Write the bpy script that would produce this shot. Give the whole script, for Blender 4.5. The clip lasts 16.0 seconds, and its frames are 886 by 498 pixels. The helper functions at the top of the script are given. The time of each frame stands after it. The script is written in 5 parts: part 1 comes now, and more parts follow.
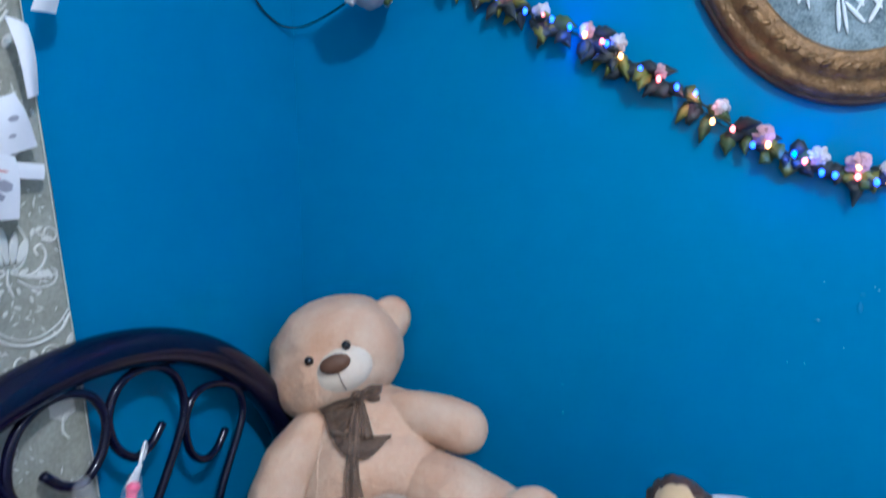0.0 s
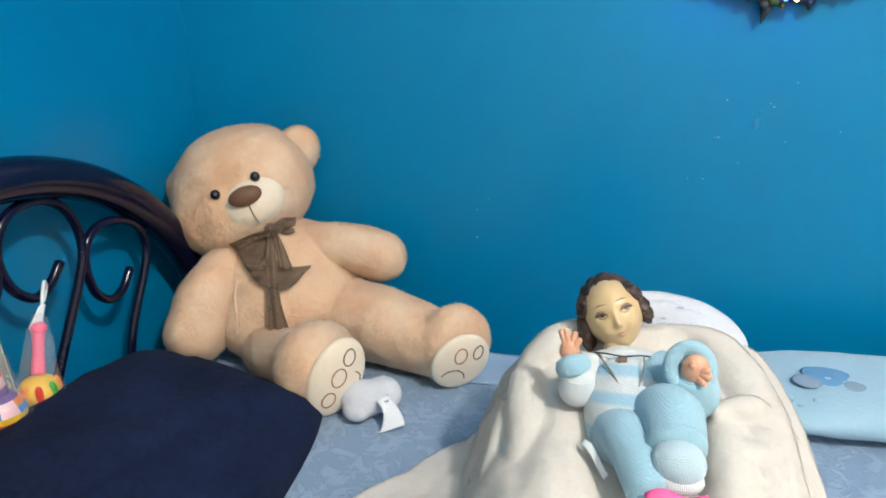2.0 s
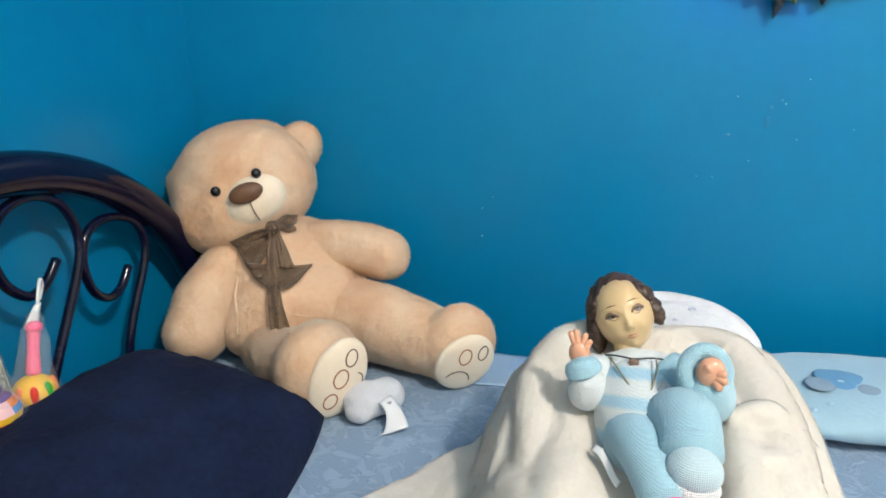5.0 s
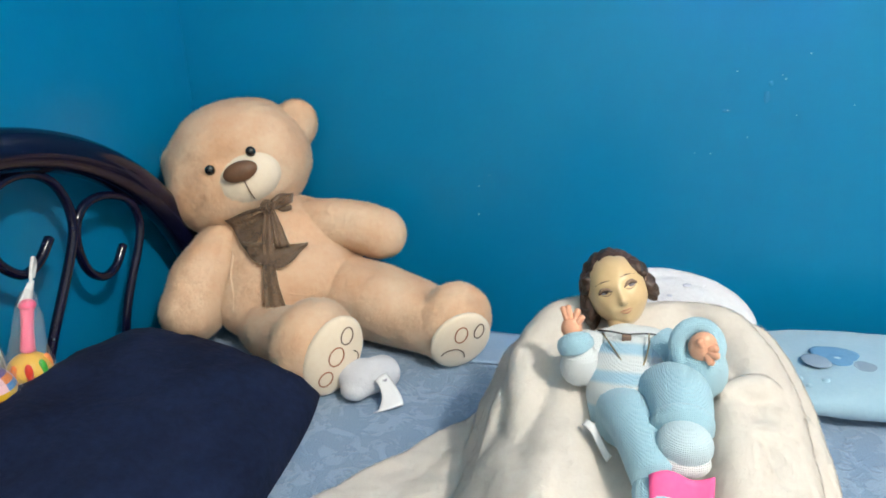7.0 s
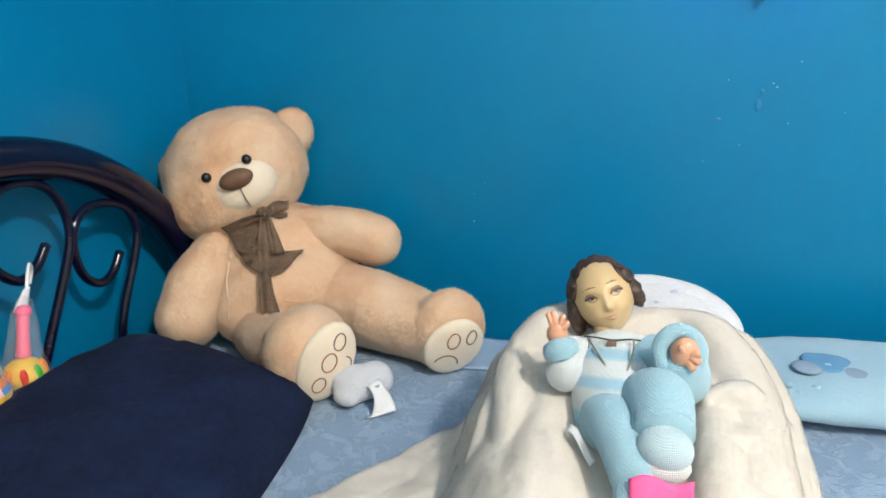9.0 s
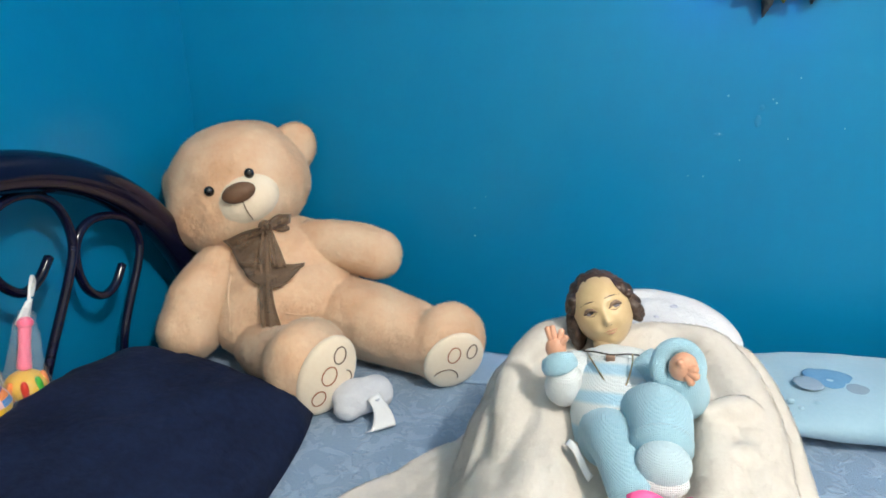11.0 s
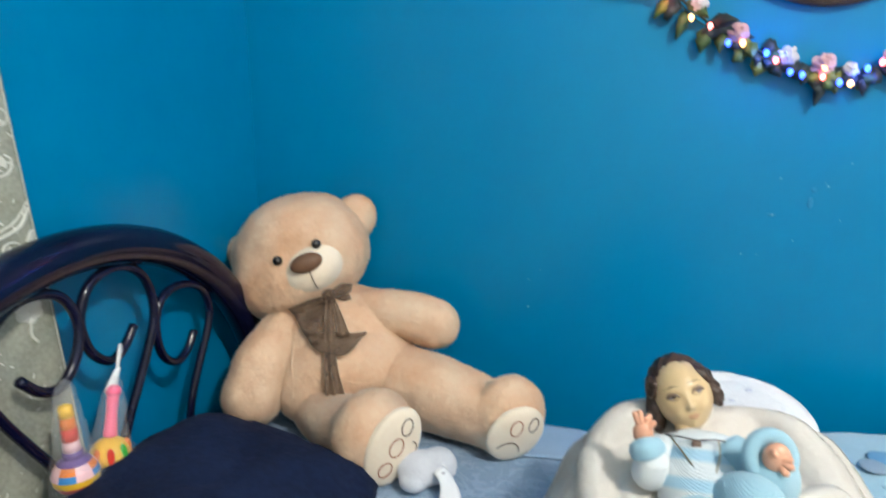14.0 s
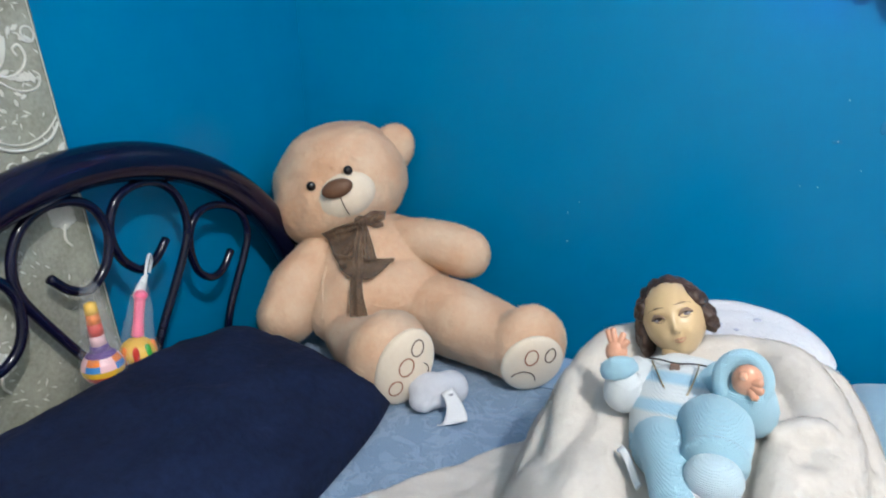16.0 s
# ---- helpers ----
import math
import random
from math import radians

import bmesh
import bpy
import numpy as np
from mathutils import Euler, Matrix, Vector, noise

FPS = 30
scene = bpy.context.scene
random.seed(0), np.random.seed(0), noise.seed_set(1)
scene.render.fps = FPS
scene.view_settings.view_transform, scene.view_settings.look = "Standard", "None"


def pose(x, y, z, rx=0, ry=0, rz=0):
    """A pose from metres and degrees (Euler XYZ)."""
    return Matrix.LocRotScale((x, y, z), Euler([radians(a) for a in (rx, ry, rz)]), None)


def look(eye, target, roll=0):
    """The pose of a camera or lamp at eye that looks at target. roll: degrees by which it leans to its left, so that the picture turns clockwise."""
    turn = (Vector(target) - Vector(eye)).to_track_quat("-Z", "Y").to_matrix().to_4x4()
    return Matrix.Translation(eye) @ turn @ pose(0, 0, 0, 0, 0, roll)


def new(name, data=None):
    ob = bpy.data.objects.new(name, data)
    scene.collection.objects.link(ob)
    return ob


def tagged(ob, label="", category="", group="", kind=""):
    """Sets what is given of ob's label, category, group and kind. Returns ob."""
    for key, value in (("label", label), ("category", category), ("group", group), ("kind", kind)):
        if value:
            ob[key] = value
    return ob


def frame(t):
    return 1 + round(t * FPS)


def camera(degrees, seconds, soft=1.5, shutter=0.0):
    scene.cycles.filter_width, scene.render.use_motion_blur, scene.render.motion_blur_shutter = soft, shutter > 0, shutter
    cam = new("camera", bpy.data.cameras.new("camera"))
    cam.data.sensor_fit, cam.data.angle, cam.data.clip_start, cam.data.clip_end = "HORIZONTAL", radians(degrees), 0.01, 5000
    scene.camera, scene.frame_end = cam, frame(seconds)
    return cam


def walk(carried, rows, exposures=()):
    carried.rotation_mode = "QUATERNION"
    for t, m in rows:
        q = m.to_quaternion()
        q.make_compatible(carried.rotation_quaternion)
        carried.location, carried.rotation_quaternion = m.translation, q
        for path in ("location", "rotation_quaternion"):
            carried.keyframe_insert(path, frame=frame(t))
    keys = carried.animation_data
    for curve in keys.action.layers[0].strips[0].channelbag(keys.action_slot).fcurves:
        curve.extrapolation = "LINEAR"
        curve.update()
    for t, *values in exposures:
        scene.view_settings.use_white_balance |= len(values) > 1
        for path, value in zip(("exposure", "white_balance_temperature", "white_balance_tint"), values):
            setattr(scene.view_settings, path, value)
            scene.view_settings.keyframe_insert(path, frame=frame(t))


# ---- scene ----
cam = camera(69.0, 16.0, soft=1.7, shutter=0.5)
PATH = [
    (0, (0.801, -1.165, 1.142), (0.052, 0.679, 0.949), -1.1),
    (0.5, (0.751, -1.199, 1.118), (0.092, 0.651, 0.74), -0.4),
    (1, (0.739, -1.192, 1.107), (0.137, 0.655, 0.63), -0.7),
    (1.5, (0.73, -1.171, 1.093), (0.279, 0.691, 0.517), -0.7),
    (2, (0.733, -1.165, 1.092), (0.355, 0.692, 0.451), -0.5),
    (2.5, (0.736, -1.166, 1.089), (0.374, 0.69, 0.437), -0.3),
    (3, (0.733, -1.161, 1.094), (0.375, 0.696, 0.443), -0.4),
    (3.5, (0.728, -1.158, 1.094), (0.359, 0.707, 0.473), -0.4),
    (3.7, (0.721, -1.162, 1.097), (0.353, 0.707, 0.486), -0.2),
    (6, (0.733, -1.138, 1.077), (0.346, 0.702, 0.396), -0.6),
    (6.5, (0.737, -1.141, 1.079), (0.351, 0.695, 0.387), -0.6),
    (7, (0.735, -1.143, 1.077), (0.348, 0.691, 0.382), -0.6),
    (7.5, (0.734, -1.144, 1.078), (0.344, 0.692, 0.388), -0.6),
    (8, (0.743, -1.146, 1.077), (0.348, 0.692, 0.394), -0.7),
    (10.5, (0.757, -1.148, 1.083), (0.348, 0.7, 0.436), -0.6),
    (11, (0.758, -1.149, 1.08), (0.344, 0.702, 0.447), -0.6),
    (11.5, (0.757, -1.15, 1.082), (0.338, 0.7, 0.45), -0.5),
    (12, (0.753, -1.152, 1.084), (0.33, 0.699, 0.458), -0.6),
    (12.5, (0.753, -1.154, 1.083), (0.326, 0.698, 0.46), -0.5),
    (13, (0.75, -1.155, 1.085), (0.319, 0.698, 0.466), -0.5),
    (13.5, (0.739, -1.162, 1.094), (0.301, 0.702, 0.517), -0.5),
    (14, (0.683, -1.189, 1.119), (0.224, 0.699, 0.647), 0.2),
    (14.5, (0.664, -1.203, 1.129), (-0.111, 0.61, 0.793), -0.8),
    (15, (0.754, -1.192, 1.101), (-0.065, 0.603, 0.773), -1.6),
    (15.5, (0.801, -1.163, 1.072), (-0.006, 0.604, 0.597), -1.6),
    (16, (0.816, -1.146, 1.068), (0.046, 0.6, 0.468), -1.1),
]
EXPOSURES = [(0, -0.10, 5050, 12), (0.7, -0.04, 5200, 11), (1.5, 0.25, 6050, 8), (2.5, 0.24, 6500, 6), (13.5, 0.24, 6550, 6), (14.0, 0.26, 6250, 5), (14.5, 0.16, 5450, 9), (15.0, 0.02, 5300, 9), (16, 0.10, 5980, 9)]
walk(cam, [(t, look(e, g, r)) for t, e, g, r in PATH], EXPOSURES)

# ---- light ----
world = bpy.data.worlds.new("room_air")
scene.world = world
world.use_nodes = True
world.node_tree.nodes["Background"].inputs[0].default_value = (0.75, 0.85, 1.0, 1)
world.node_tree.nodes["Background"].inputs[1].default_value = 0.05

lamp_data = bpy.data.lights.new("ceiling_bulb", "POINT")
lamp_data.energy, lamp_data.color, lamp_data.shadow_soft_size = 93, (1.0, 0.94, 0.87), 0.06
lamp = new("ceiling_bulb", lamp_data)
lamp.location = (1.65, -1.56, 2.36)

# the brightest of the fairy lights on the garland
for x, z, tint, watts in ((0.60, 1.40, (0.05, 0.15, 1), 0.2), (0.78, 1.28, (1, 0.25, 0.2), 0.12), (0.93, 1.18, (0.05, 0.15, 1), 0.2), (1.07, 1.15, (0.05, 0.15, 1), 0.12)):
    led = bpy.data.lights.new("fairy_glow", "POINT")
    led.energy, led.color, led.shadow_soft_size = watts, tint, 0.012
    new("fairy_glow", led).location = (x, -0.045, z)

# ---- helpers of this scene ----
ORIGIN = {}


def V(*a):
    return Vector(a)


def thing(name, base, label, category, group="", rz=0):
    ob = new(name)
    ob.empty_display_size = 0.02
    ob.matrix_basis = pose(*base, 0, 0, rz)
    ORIGIN[ob] = Vector(base)
    return tagged(ob, label, category, group)


def part(name, bm, material, parent, label="", local=False, flat=False):
    """One mesh under a thing or under a part; the vertices are given in the world unless local."""
    me = bpy.data.meshes.new(name)
    if not local:
        bm.transform(Matrix.Translation(-ORIGIN[parent]))
    bmesh.ops.recalc_face_normals(bm, faces=bm.faces[:])
    bm.to_mesh(me)
    bm.free()
    for m in (material if isinstance(material, (list, tuple)) else [material]):
        me.materials.append(m)
    me.shade_flat() if flat else me.shade_smooth()
    ob = new(name, me)
    ob.parent = parent
    ORIGIN[ob] = ORIGIN[parent]
    return tagged(ob, label) if label else ob


def single(name, bm, material, base, label="", category="", group="", kind="", flat=False):
    me = bpy.data.meshes.new(name)
    bm.transform(Matrix.Translation(-Vector(base)))
    bmesh.ops.recalc_face_normals(bm, faces=bm.faces[:])
    bm.to_mesh(me)
    bm.free()
    for m in (material if isinstance(material, (list, tuple)) else [material]):
        me.materials.append(m)
    me.shade_flat() if flat else me.shade_smooth()
    ob = new(name, me)
    ob.location = base
    ORIGIN[ob] = Vector(base)
    return tagged(ob, label, category, group, kind)


def soften(ob, voxel, rounds, lumps=0.0, size=0.05):
    """Melt overlapping stuffed shapes into one sewn skin, with soft lumps."""
    r = ob.modifiers.new("skin", "REMESH")
    r.mode, r.voxel_size, r.use_smooth_shade = "VOXEL", voxel, True
    s = ob.modifiers.new("soft", "SMOOTH")
    s.factor, s.iterations = 0.5, rounds
    if lumps:
        tex = bpy.data.textures.new("lumps", "CLOUDS")
        tex.noise_scale, tex.noise_depth = size, 2
        d = ob.modifiers.new("stuffing", "DISPLACE")
        d.texture, d.strength, d.mid_level, d.texture_coords = tex, lumps, 0.5, "LOCAL"
    return ob


def pile(ob, count, length, width, nap, material, seed=1, name="pile", lift=0.30, fuzz=0.3, tuft=0.005):
    """Short soft fibres over a plush surface: thin blades that lie towards nap, shaded like the cloth below."""
    bpy.context.view_layer.update()
    ev = ob.evaluated_get(bpy.context.evaluated_depsgraph_get())
    me = ev.to_mesh()
    me.calc_loop_triangles()
    co = np.empty(len(me.vertices) * 3)
    me.vertices.foreach_get("co", co)
    no = np.empty(len(me.vertices) * 3)
    me.vertices.foreach_get("normal", no)
    tri = np.empty(len(me.loop_triangles) * 3, dtype=np.int32)
    me.loop_triangles.foreach_get("vertices", tri)
    co, no, tri = co.reshape(-1, 3), no.reshape(-1, 3), tri.reshape(-1, 3)
    ev.to_mesh_clear()
    a, b, c = co[tri[:, 0]], co[tri[:, 1]], co[tri[:, 2]]
    area = np.linalg.norm(np.cross(b - a, c - a), axis=1)
    g = np.random.default_rng(seed)
    pick = g.choice(len(tri), count, p=area / area.sum())
    u, v = g.random(count), g.random(count)
    fl = u + v > 1
    u[fl], v[fl] = 1 - u[fl], 1 - v[fl]
    u, v = u[:, None], v[:, None]
    p = a[pick] * (1 - u - v) + b[pick] * u + c[pick] * v
    n = no[tri[pick, 0]] * (1 - u - v) + no[tri[pick, 1]] * u + no[tri[pick, 2]] * v
    n /= np.linalg.norm(n, axis=1)[:, None] + 1e-9
    lie = np.array(nap)[None, :] + g.normal(0, 0.55, (count, 3))
    lie -= n * (lie * n).sum(1)[:, None]
    lie /= np.linalg.norm(lie, axis=1)[:, None] + 1e-9
    side = np.cross(n, lie)
    ln = (length * g.uniform(0.5, 1.15, count))[:, None]
    tip = p + n * ln * g.uniform(lift * 0.4, lift, (count, 1)) + lie * ln * 0.9
    verts = np.stack([p + side * width / 2, p - side * width / 2, tip], 1).reshape(-1, 3)
    mesh = bpy.data.meshes.new(name)
    mesh.vertices.add(count * 3)
    mesh.vertices.foreach_set("co", verts.ravel())
    mesh.loops.add(count * 3)
    mesh.loops.foreach_set("vertex_index", np.arange(count * 3, dtype=np.int32))
    mesh.polygons.add(count)
    mesh.polygons.foreach_set("loop_start", np.arange(0, count * 3, 3, dtype=np.int32))
    mesh.update(calc_edges=True)
    mesh.materials.append(material)
    # tufts lean together, single fibres stray
    q = p / tuft
    w1 = np.stack([np.sin(q[:, 0] * 1.3 + 2.1 * np.sin(q[:, 1] * 0.9)), np.sin(q[:, 1] * 1.1 + 2.3 * np.sin(q[:, 2] * 0.8)), np.sin(q[:, 2] * 1.2 + 2.2 * np.sin(q[:, 0] * 1.05))], 1)
    shade = n + fuzz * (0.55 * w1 + g.normal(0, 0.75, (count, 3)))
    shade /= np.linalg.norm(shade, axis=1)[:, None] + 1e-9
    mesh.normals_split_custom_set_from_vertices(np.repeat(shade, 3, axis=0).tolist())
    fur = new(name, mesh)
    fur.parent = ob
    return tagged(fur, "short soft fibres", kind="stuff")


def ell(bm, c, r, rot=(0, 0, 0), seg=24, ring=16, mi=0):
    m = pose(*c, *rot) @ Matrix.Diagonal((*r, 1))
    got = bmesh.ops.create_uvsphere(bm, u_segments=seg, v_segments=ring, radius=1, matrix=m)
    for f in {f for v in got["verts"] for f in v.link_faces}:
        f.material_index = mi


def spline(pts, n=6, closed=False):
    p = [Vector(q) for q in pts]
    if len(p) < 3:
        return p
    out = []
    k = len(p)
    for i in range(k if closed else k - 1):
        a, b = (p[(i - 1) % k], p[i]) if closed or i else (p[0] * 2 - p[1], p[0])
        c = p[(i + 1) % k]
        d = p[(i + 2) % k] if closed or i + 2 < k else p[-1] * 2 - p[-2]
        for j in range(n):
            t = j / n
            out.append(0.5 * (2 * b + (c - a) * t + (2 * a - 5 * b + 4 * c - d) * t * t + (3 * b - a - 3 * c + d) * t ** 3))
    if not closed:
        out.append(p[-1])
    return out


def tube(bm, pts, r, n=8, sub=6, mi=0, closed=False, squash=1.0):
    """A round bar along a smooth line; r is one radius or one for each point; the ends are domed."""
    line = spline(pts, sub, closed)
    k = len(line)
    rad = [r] * k if isinstance(r, (int, float)) else [float(v) for v in np.interp(np.linspace(0, len(r) - 1, k), range(len(r)), r)]
    rings, side = [], None
    for i, q in enumerate(line):
        a = line[(i - 1) % k] if closed or i else q
        b = line[(i + 1) % k] if closed or i < k - 1 else q
        d = (b - a).normalized()
        if side is None:
            side = d.orthogonal().normalized()
        side = (side - d * side.dot(d)).normalized()
        up = d.cross(side)
        rings.append([bm.verts.new(q + rad[i] * (side * math.cos(w) + up * math.sin(w) * squash)) for w in (2 * math.pi * j / n for j in range(n))])
    made = []
    for i in range(k if closed else k - 1):
        A, B = rings[i], rings[(i + 1) % k]
        made += [bm.faces.new((A[j], A[(j + 1) % n], B[(j + 1) % n], B[j])) for j in range(n)]
    if not closed:
        for A, i, s in ((rings[0], 0, -1), (rings[-1], k - 1, 1)):
            d = (line[min(i + 1, k - 1)] - line[max(i - 1, 0)]).normalized() * s
            tip = bm.verts.new(line[i] + d * rad[i] * 0.5)
            made += [bm.faces.new((A[j], A[(j + 1) % n], tip)) for j in range(n)]
    for f in made:
        f.material_index = mi


def box(bm, lo, hi, bevel=0.0, seg=2, mi=0):
    lo, hi = Vector(lo), Vector(hi)
    m = Matrix.Translation((lo + hi) / 2) @ Matrix.Diagonal((*(hi - lo), 1))
    got = bmesh.ops.create_cube(bm, size=1, matrix=m)
    edges = list({e for v in got["verts"] for e in v.link_edges})
    for f in {f for v in got["verts"] for f in v.link_faces}:
        f.material_index = mi
    if bevel:
        bmesh.ops.bevel(bm, geom=edges, offset=bevel, segments=seg, affect="EDGES", profile=0.5)


def sheet(bm, fn, nu, nv, thick=0.0, mi=0):
    """A cloth or paper: fn(u, v) gives a place, u and v from 0 to 1; thick gives it a back."""
    P = [[Vector(fn(i / nu, j / nv)) for j in range(nv + 1)] for i in range(nu + 1)]
    top = [[bm.verts.new(q) for q in row] for row in P]
    made = []
    for i in range(nu):
        for j in range(nv):
            made.append(bm.faces.new((top[i][j], top[i + 1][j], top[i + 1][j + 1], top[i][j + 1])))
    if thick:
        bm.normal_update()
        low = [[bm.verts.new(v.co - v.normal * thick) for v in row] for row in top]
        for i in range(nu):
            for j in range(nv):
                made.append(bm.faces.new((low[i][j + 1], low[i + 1][j + 1], low[i + 1][j], low[i][j])))
        for i in range(nu):
            for j in (0, nv):
                made.append(bm.faces.new((top[i][j], top[i + 1][j], low[i + 1][j], low[i][j])))
        for j in range(nv):
            for i in (0, nu):
                made.append(bm.faces.new((top[i][j], top[i][j + 1], low[i][j + 1], low[i][j])))
    for f in made:
        f.material_index = mi


def fbm(x, y, z=0.0, o=3):
    return noise.fractal((x, y, z), 1.0, 2.0, o)


def BM():
    return bmesh.new()


# ---- materials ----
def mat(name, c1, c2=None, scale=8.0, rough=0.6, bump=0.0, bscale=200.0, fine=0.35, metal=0.0, sheen=0.0, coat=0.0,
        alpha=1.0, trans=0.0, emit=None, power=0.0, spec=0.5, sheen_tint=None, depth=0.004):
    m = bpy.data.materials.new(name)
    m.use_nodes = True
    nt = m.node_tree
    b = nt.nodes["Principled BSDF"]
    b.inputs["Roughness"].default_value, b.inputs["Metallic"].default_value = rough, metal
    b.inputs["Sheen Weight"].default_value, b.inputs["Coat Weight"].default_value = sheen, coat
    b.inputs["Alpha"].default_value, b.inputs["Transmission Weight"].default_value = alpha, trans
    b.inputs["Specular IOR Level"].default_value = spec
    if sheen_tint:
        b.inputs["Sheen Tint"].default_value = (*sheen_tint, 1)
    if emit:
        b.inputs["Emission Color"].default_value, b.inputs["Emission Strength"].default_value = (*emit, 1), power
    co = nt.nodes.new("ShaderNodeTexCoord")
    b.inputs["Base Color"].default_value = (*c1, 1)
    if c2:
        n1, n2 = nt.nodes.new("ShaderNodeTexNoise"), nt.nodes.new("ShaderNodeTexNoise")
        n1.inputs["Scale"].default_value, n1.inputs["Detail"].default_value = scale, 4
        n2.inputs["Scale"].default_value, n2.inputs["Detail"].default_value = scale * 9, 3
        for n in (n1, n2):
            nt.links.new(co.outputs["Object"], n.inputs["Vector"])
        mx = nt.nodes.new("ShaderNodeMix")
        mx.data_type = "FLOAT"
        mx.inputs[0].default_value = fine
        nt.links.new(n1.outputs["Fac"], mx.inputs[2])
        nt.links.new(n2.outputs["Fac"], mx.inputs[3])
        ramp = nt.nodes.new("ShaderNodeValToRGB")
        ramp.color_ramp.elements[0].position, ramp.color_ramp.elements[1].position = 0.32, 0.68
        ramp.color_ramp.elements[0].color, ramp.color_ramp.elements[1].color = (*c1, 1), (*c2, 1)
        nt.links.new(mx.outputs[0], ramp.inputs["Fac"])
        nt.links.new(ramp.outputs["Color"], b.inputs["Base Color"])
    if bump:
        nb, bp = nt.nodes.new("ShaderNodeTexNoise"), nt.nodes.new("ShaderNodeBump")
        nb.inputs["Scale"].default_value, nb.inputs["Detail"].default_value = bscale, 3
        bp.inputs["Strength"].default_value, bp.inputs["Distance"].default_value = bump, depth
        nt.links.new(co.outputs["Object"], nb.inputs["Vector"])
        nt.links.new(nb.outputs["Fac"], bp.inputs["Height"])
        nt.links.new(bp.outputs["Normal"], b.inputs["Normal"])
    return m


def knit(name, stripes):
    """Knitted wool: ribs across and loops; stripes is a list of (place, colour) from the neck down."""
    m = mat(name, stripes[0][1], rough=0.9, sheen=0.3)
    nt = m.node_tree
    b = nt.nodes["Principled BSDF"]
    co = nt.nodes.new("ShaderNodeTexCoord")
    wv, wv2, bp = nt.nodes.new("ShaderNodeTexWave"), nt.nodes.new("ShaderNodeTexWave"), nt.nodes.new("ShaderNodeBump")
    wv.bands_direction, wv2.bands_direction = "Z", "X"
    wv.inputs["Scale"].default_value, wv.inputs["Distortion"].default_value = 210, 3
    wv2.inputs["Scale"].default_value, wv2.inputs["Distortion"].default_value = 190, 3
    ad = nt.nodes.new("ShaderNodeMath")
    for w in (wv, wv2):
        nt.links.new(co.outputs["Object"], w.inputs["Vector"])
    nt.links.new(wv.outputs["Fac"], ad.inputs[0])
    nt.links.new(wv2.outputs["Fac"], ad.inputs[1])
    nt.links.new(ad.outputs[0], bp.inputs["Height"])
    bp.inputs["Strength"].default_value, bp.inputs["Distance"].default_value = 0.5, 0.0014
    nt.links.new(bp.outputs["Normal"], b.inputs["Normal"])
    if len(stripes) > 1:
        sp, mr, rp = nt.nodes.new("ShaderNodeSeparateXYZ"), nt.nodes.new("ShaderNodeMapRange"), nt.nodes.new("ShaderNodeValToRGB")
        nt.links.new(co.outputs["Object"], sp.inputs[0])
        # height along the body, which leans back
        mu, sb = nt.nodes.new("ShaderNodeMath"), nt.nodes.new("ShaderNodeMath")
        mu.operation, sb.operation = "MULTIPLY", "ADD"
        mu.inputs[1].default_value = 0.55
        nt.links.new(sp.outputs["Y"], mu.inputs[0])
        nt.links.new(mu.outputs[0], sb.inputs[0])
        nt.links.new(sp.outputs["Z"], sb.inputs[1])
        mr.inputs["From Min"].default_value, mr.inputs["From Max"].default_value = 0.015, 0.128
        nt.links.new(sb.outputs[0], mr.inputs["Value"])
        nt.links.new(mr.outputs["Result"], rp.inputs["Fac"])
        rp.color_ramp.interpolation = "LINEAR"
        e = rp.color_ramp.elements
        e[0].position, e[0].color = stripes[0][0], (*stripes[0][1], 1)
        e[1].position, e[1].color = stripes[-1][0], (*stripes[-1][1], 1)
        for p, c in stripes[1:-1]:
            q = e.new(p)
            q.color = (*c, 1)
        nt.links.new(rp.outputs["Color"], b.inputs["Base Color"])
    return m


M_WALL = mat("blue_wall_paint", (0.001, 0.174, 0.362), (0.002, 0.200, 0.396), 2.2, 0.32, 0.10, 45, 0.25, spec=0.35)
M_CEIL = mat("white_ceiling_paint", (0.75, 0.75, 0.73), (0.8, 0.8, 0.78), 3, 0.8, 0.05, 60)
# for the unseen walls and floor, made pale to bounce fill light
M_BOUNCE = mat("cream_bounce_wall", (0.77, 0.75, 0.71), (0.82, 0.80, 0.76), 3, 0.7, 0.08, 60)
M_FLOOR = mat("pale_bounce_floor", (0.50, 0.48, 0.45), (0.58, 0.55, 0.52), 5, 0.4, 0.03, 80)
M_CHIP = mat("bare_plaster", (0.32, 0.47, 0.56), rough=0.8)
M_SCUFF = mat("scuffed_paint", (0.006, 0.182, 0.375), (0.014, 0.20, 0.39), 60, 0.6)
M_TUBE = mat("navy_lacquer", (0.0025, 0.003, 0.017), (0.005, 0.0055, 0.026), 14, 0.14, 0.02, 120, spec=0.4)
M_FUR = mat("peach_plush", (0.86, 0.545, 0.33), (0.96, 0.755, 0.56), 13, 0.95, 0.4, 90, 0.2, sheen=0.6, sheen_tint=(1, 0.88, 0.76), depth=0.005)
M_CREAM = mat("cream_velour", (0.86, 0.72, 0.55), (0.92, 0.80, 0.64), 18, 0.9, 0.15, 420, sheen=0.4)
M_NOSE = mat("brown_satin", (0.13, 0.06, 0.03), (0.17, 0.085, 0.045), 50, 0.55, 0.1, 500)
M_EYE = mat("black_plastic_eye", (0.008, 0.006, 0.006), rough=0.08, coat=0.8)
M_THREAD = mat("brown_thread", (0.17, 0.10, 0.06), rough=0.8)
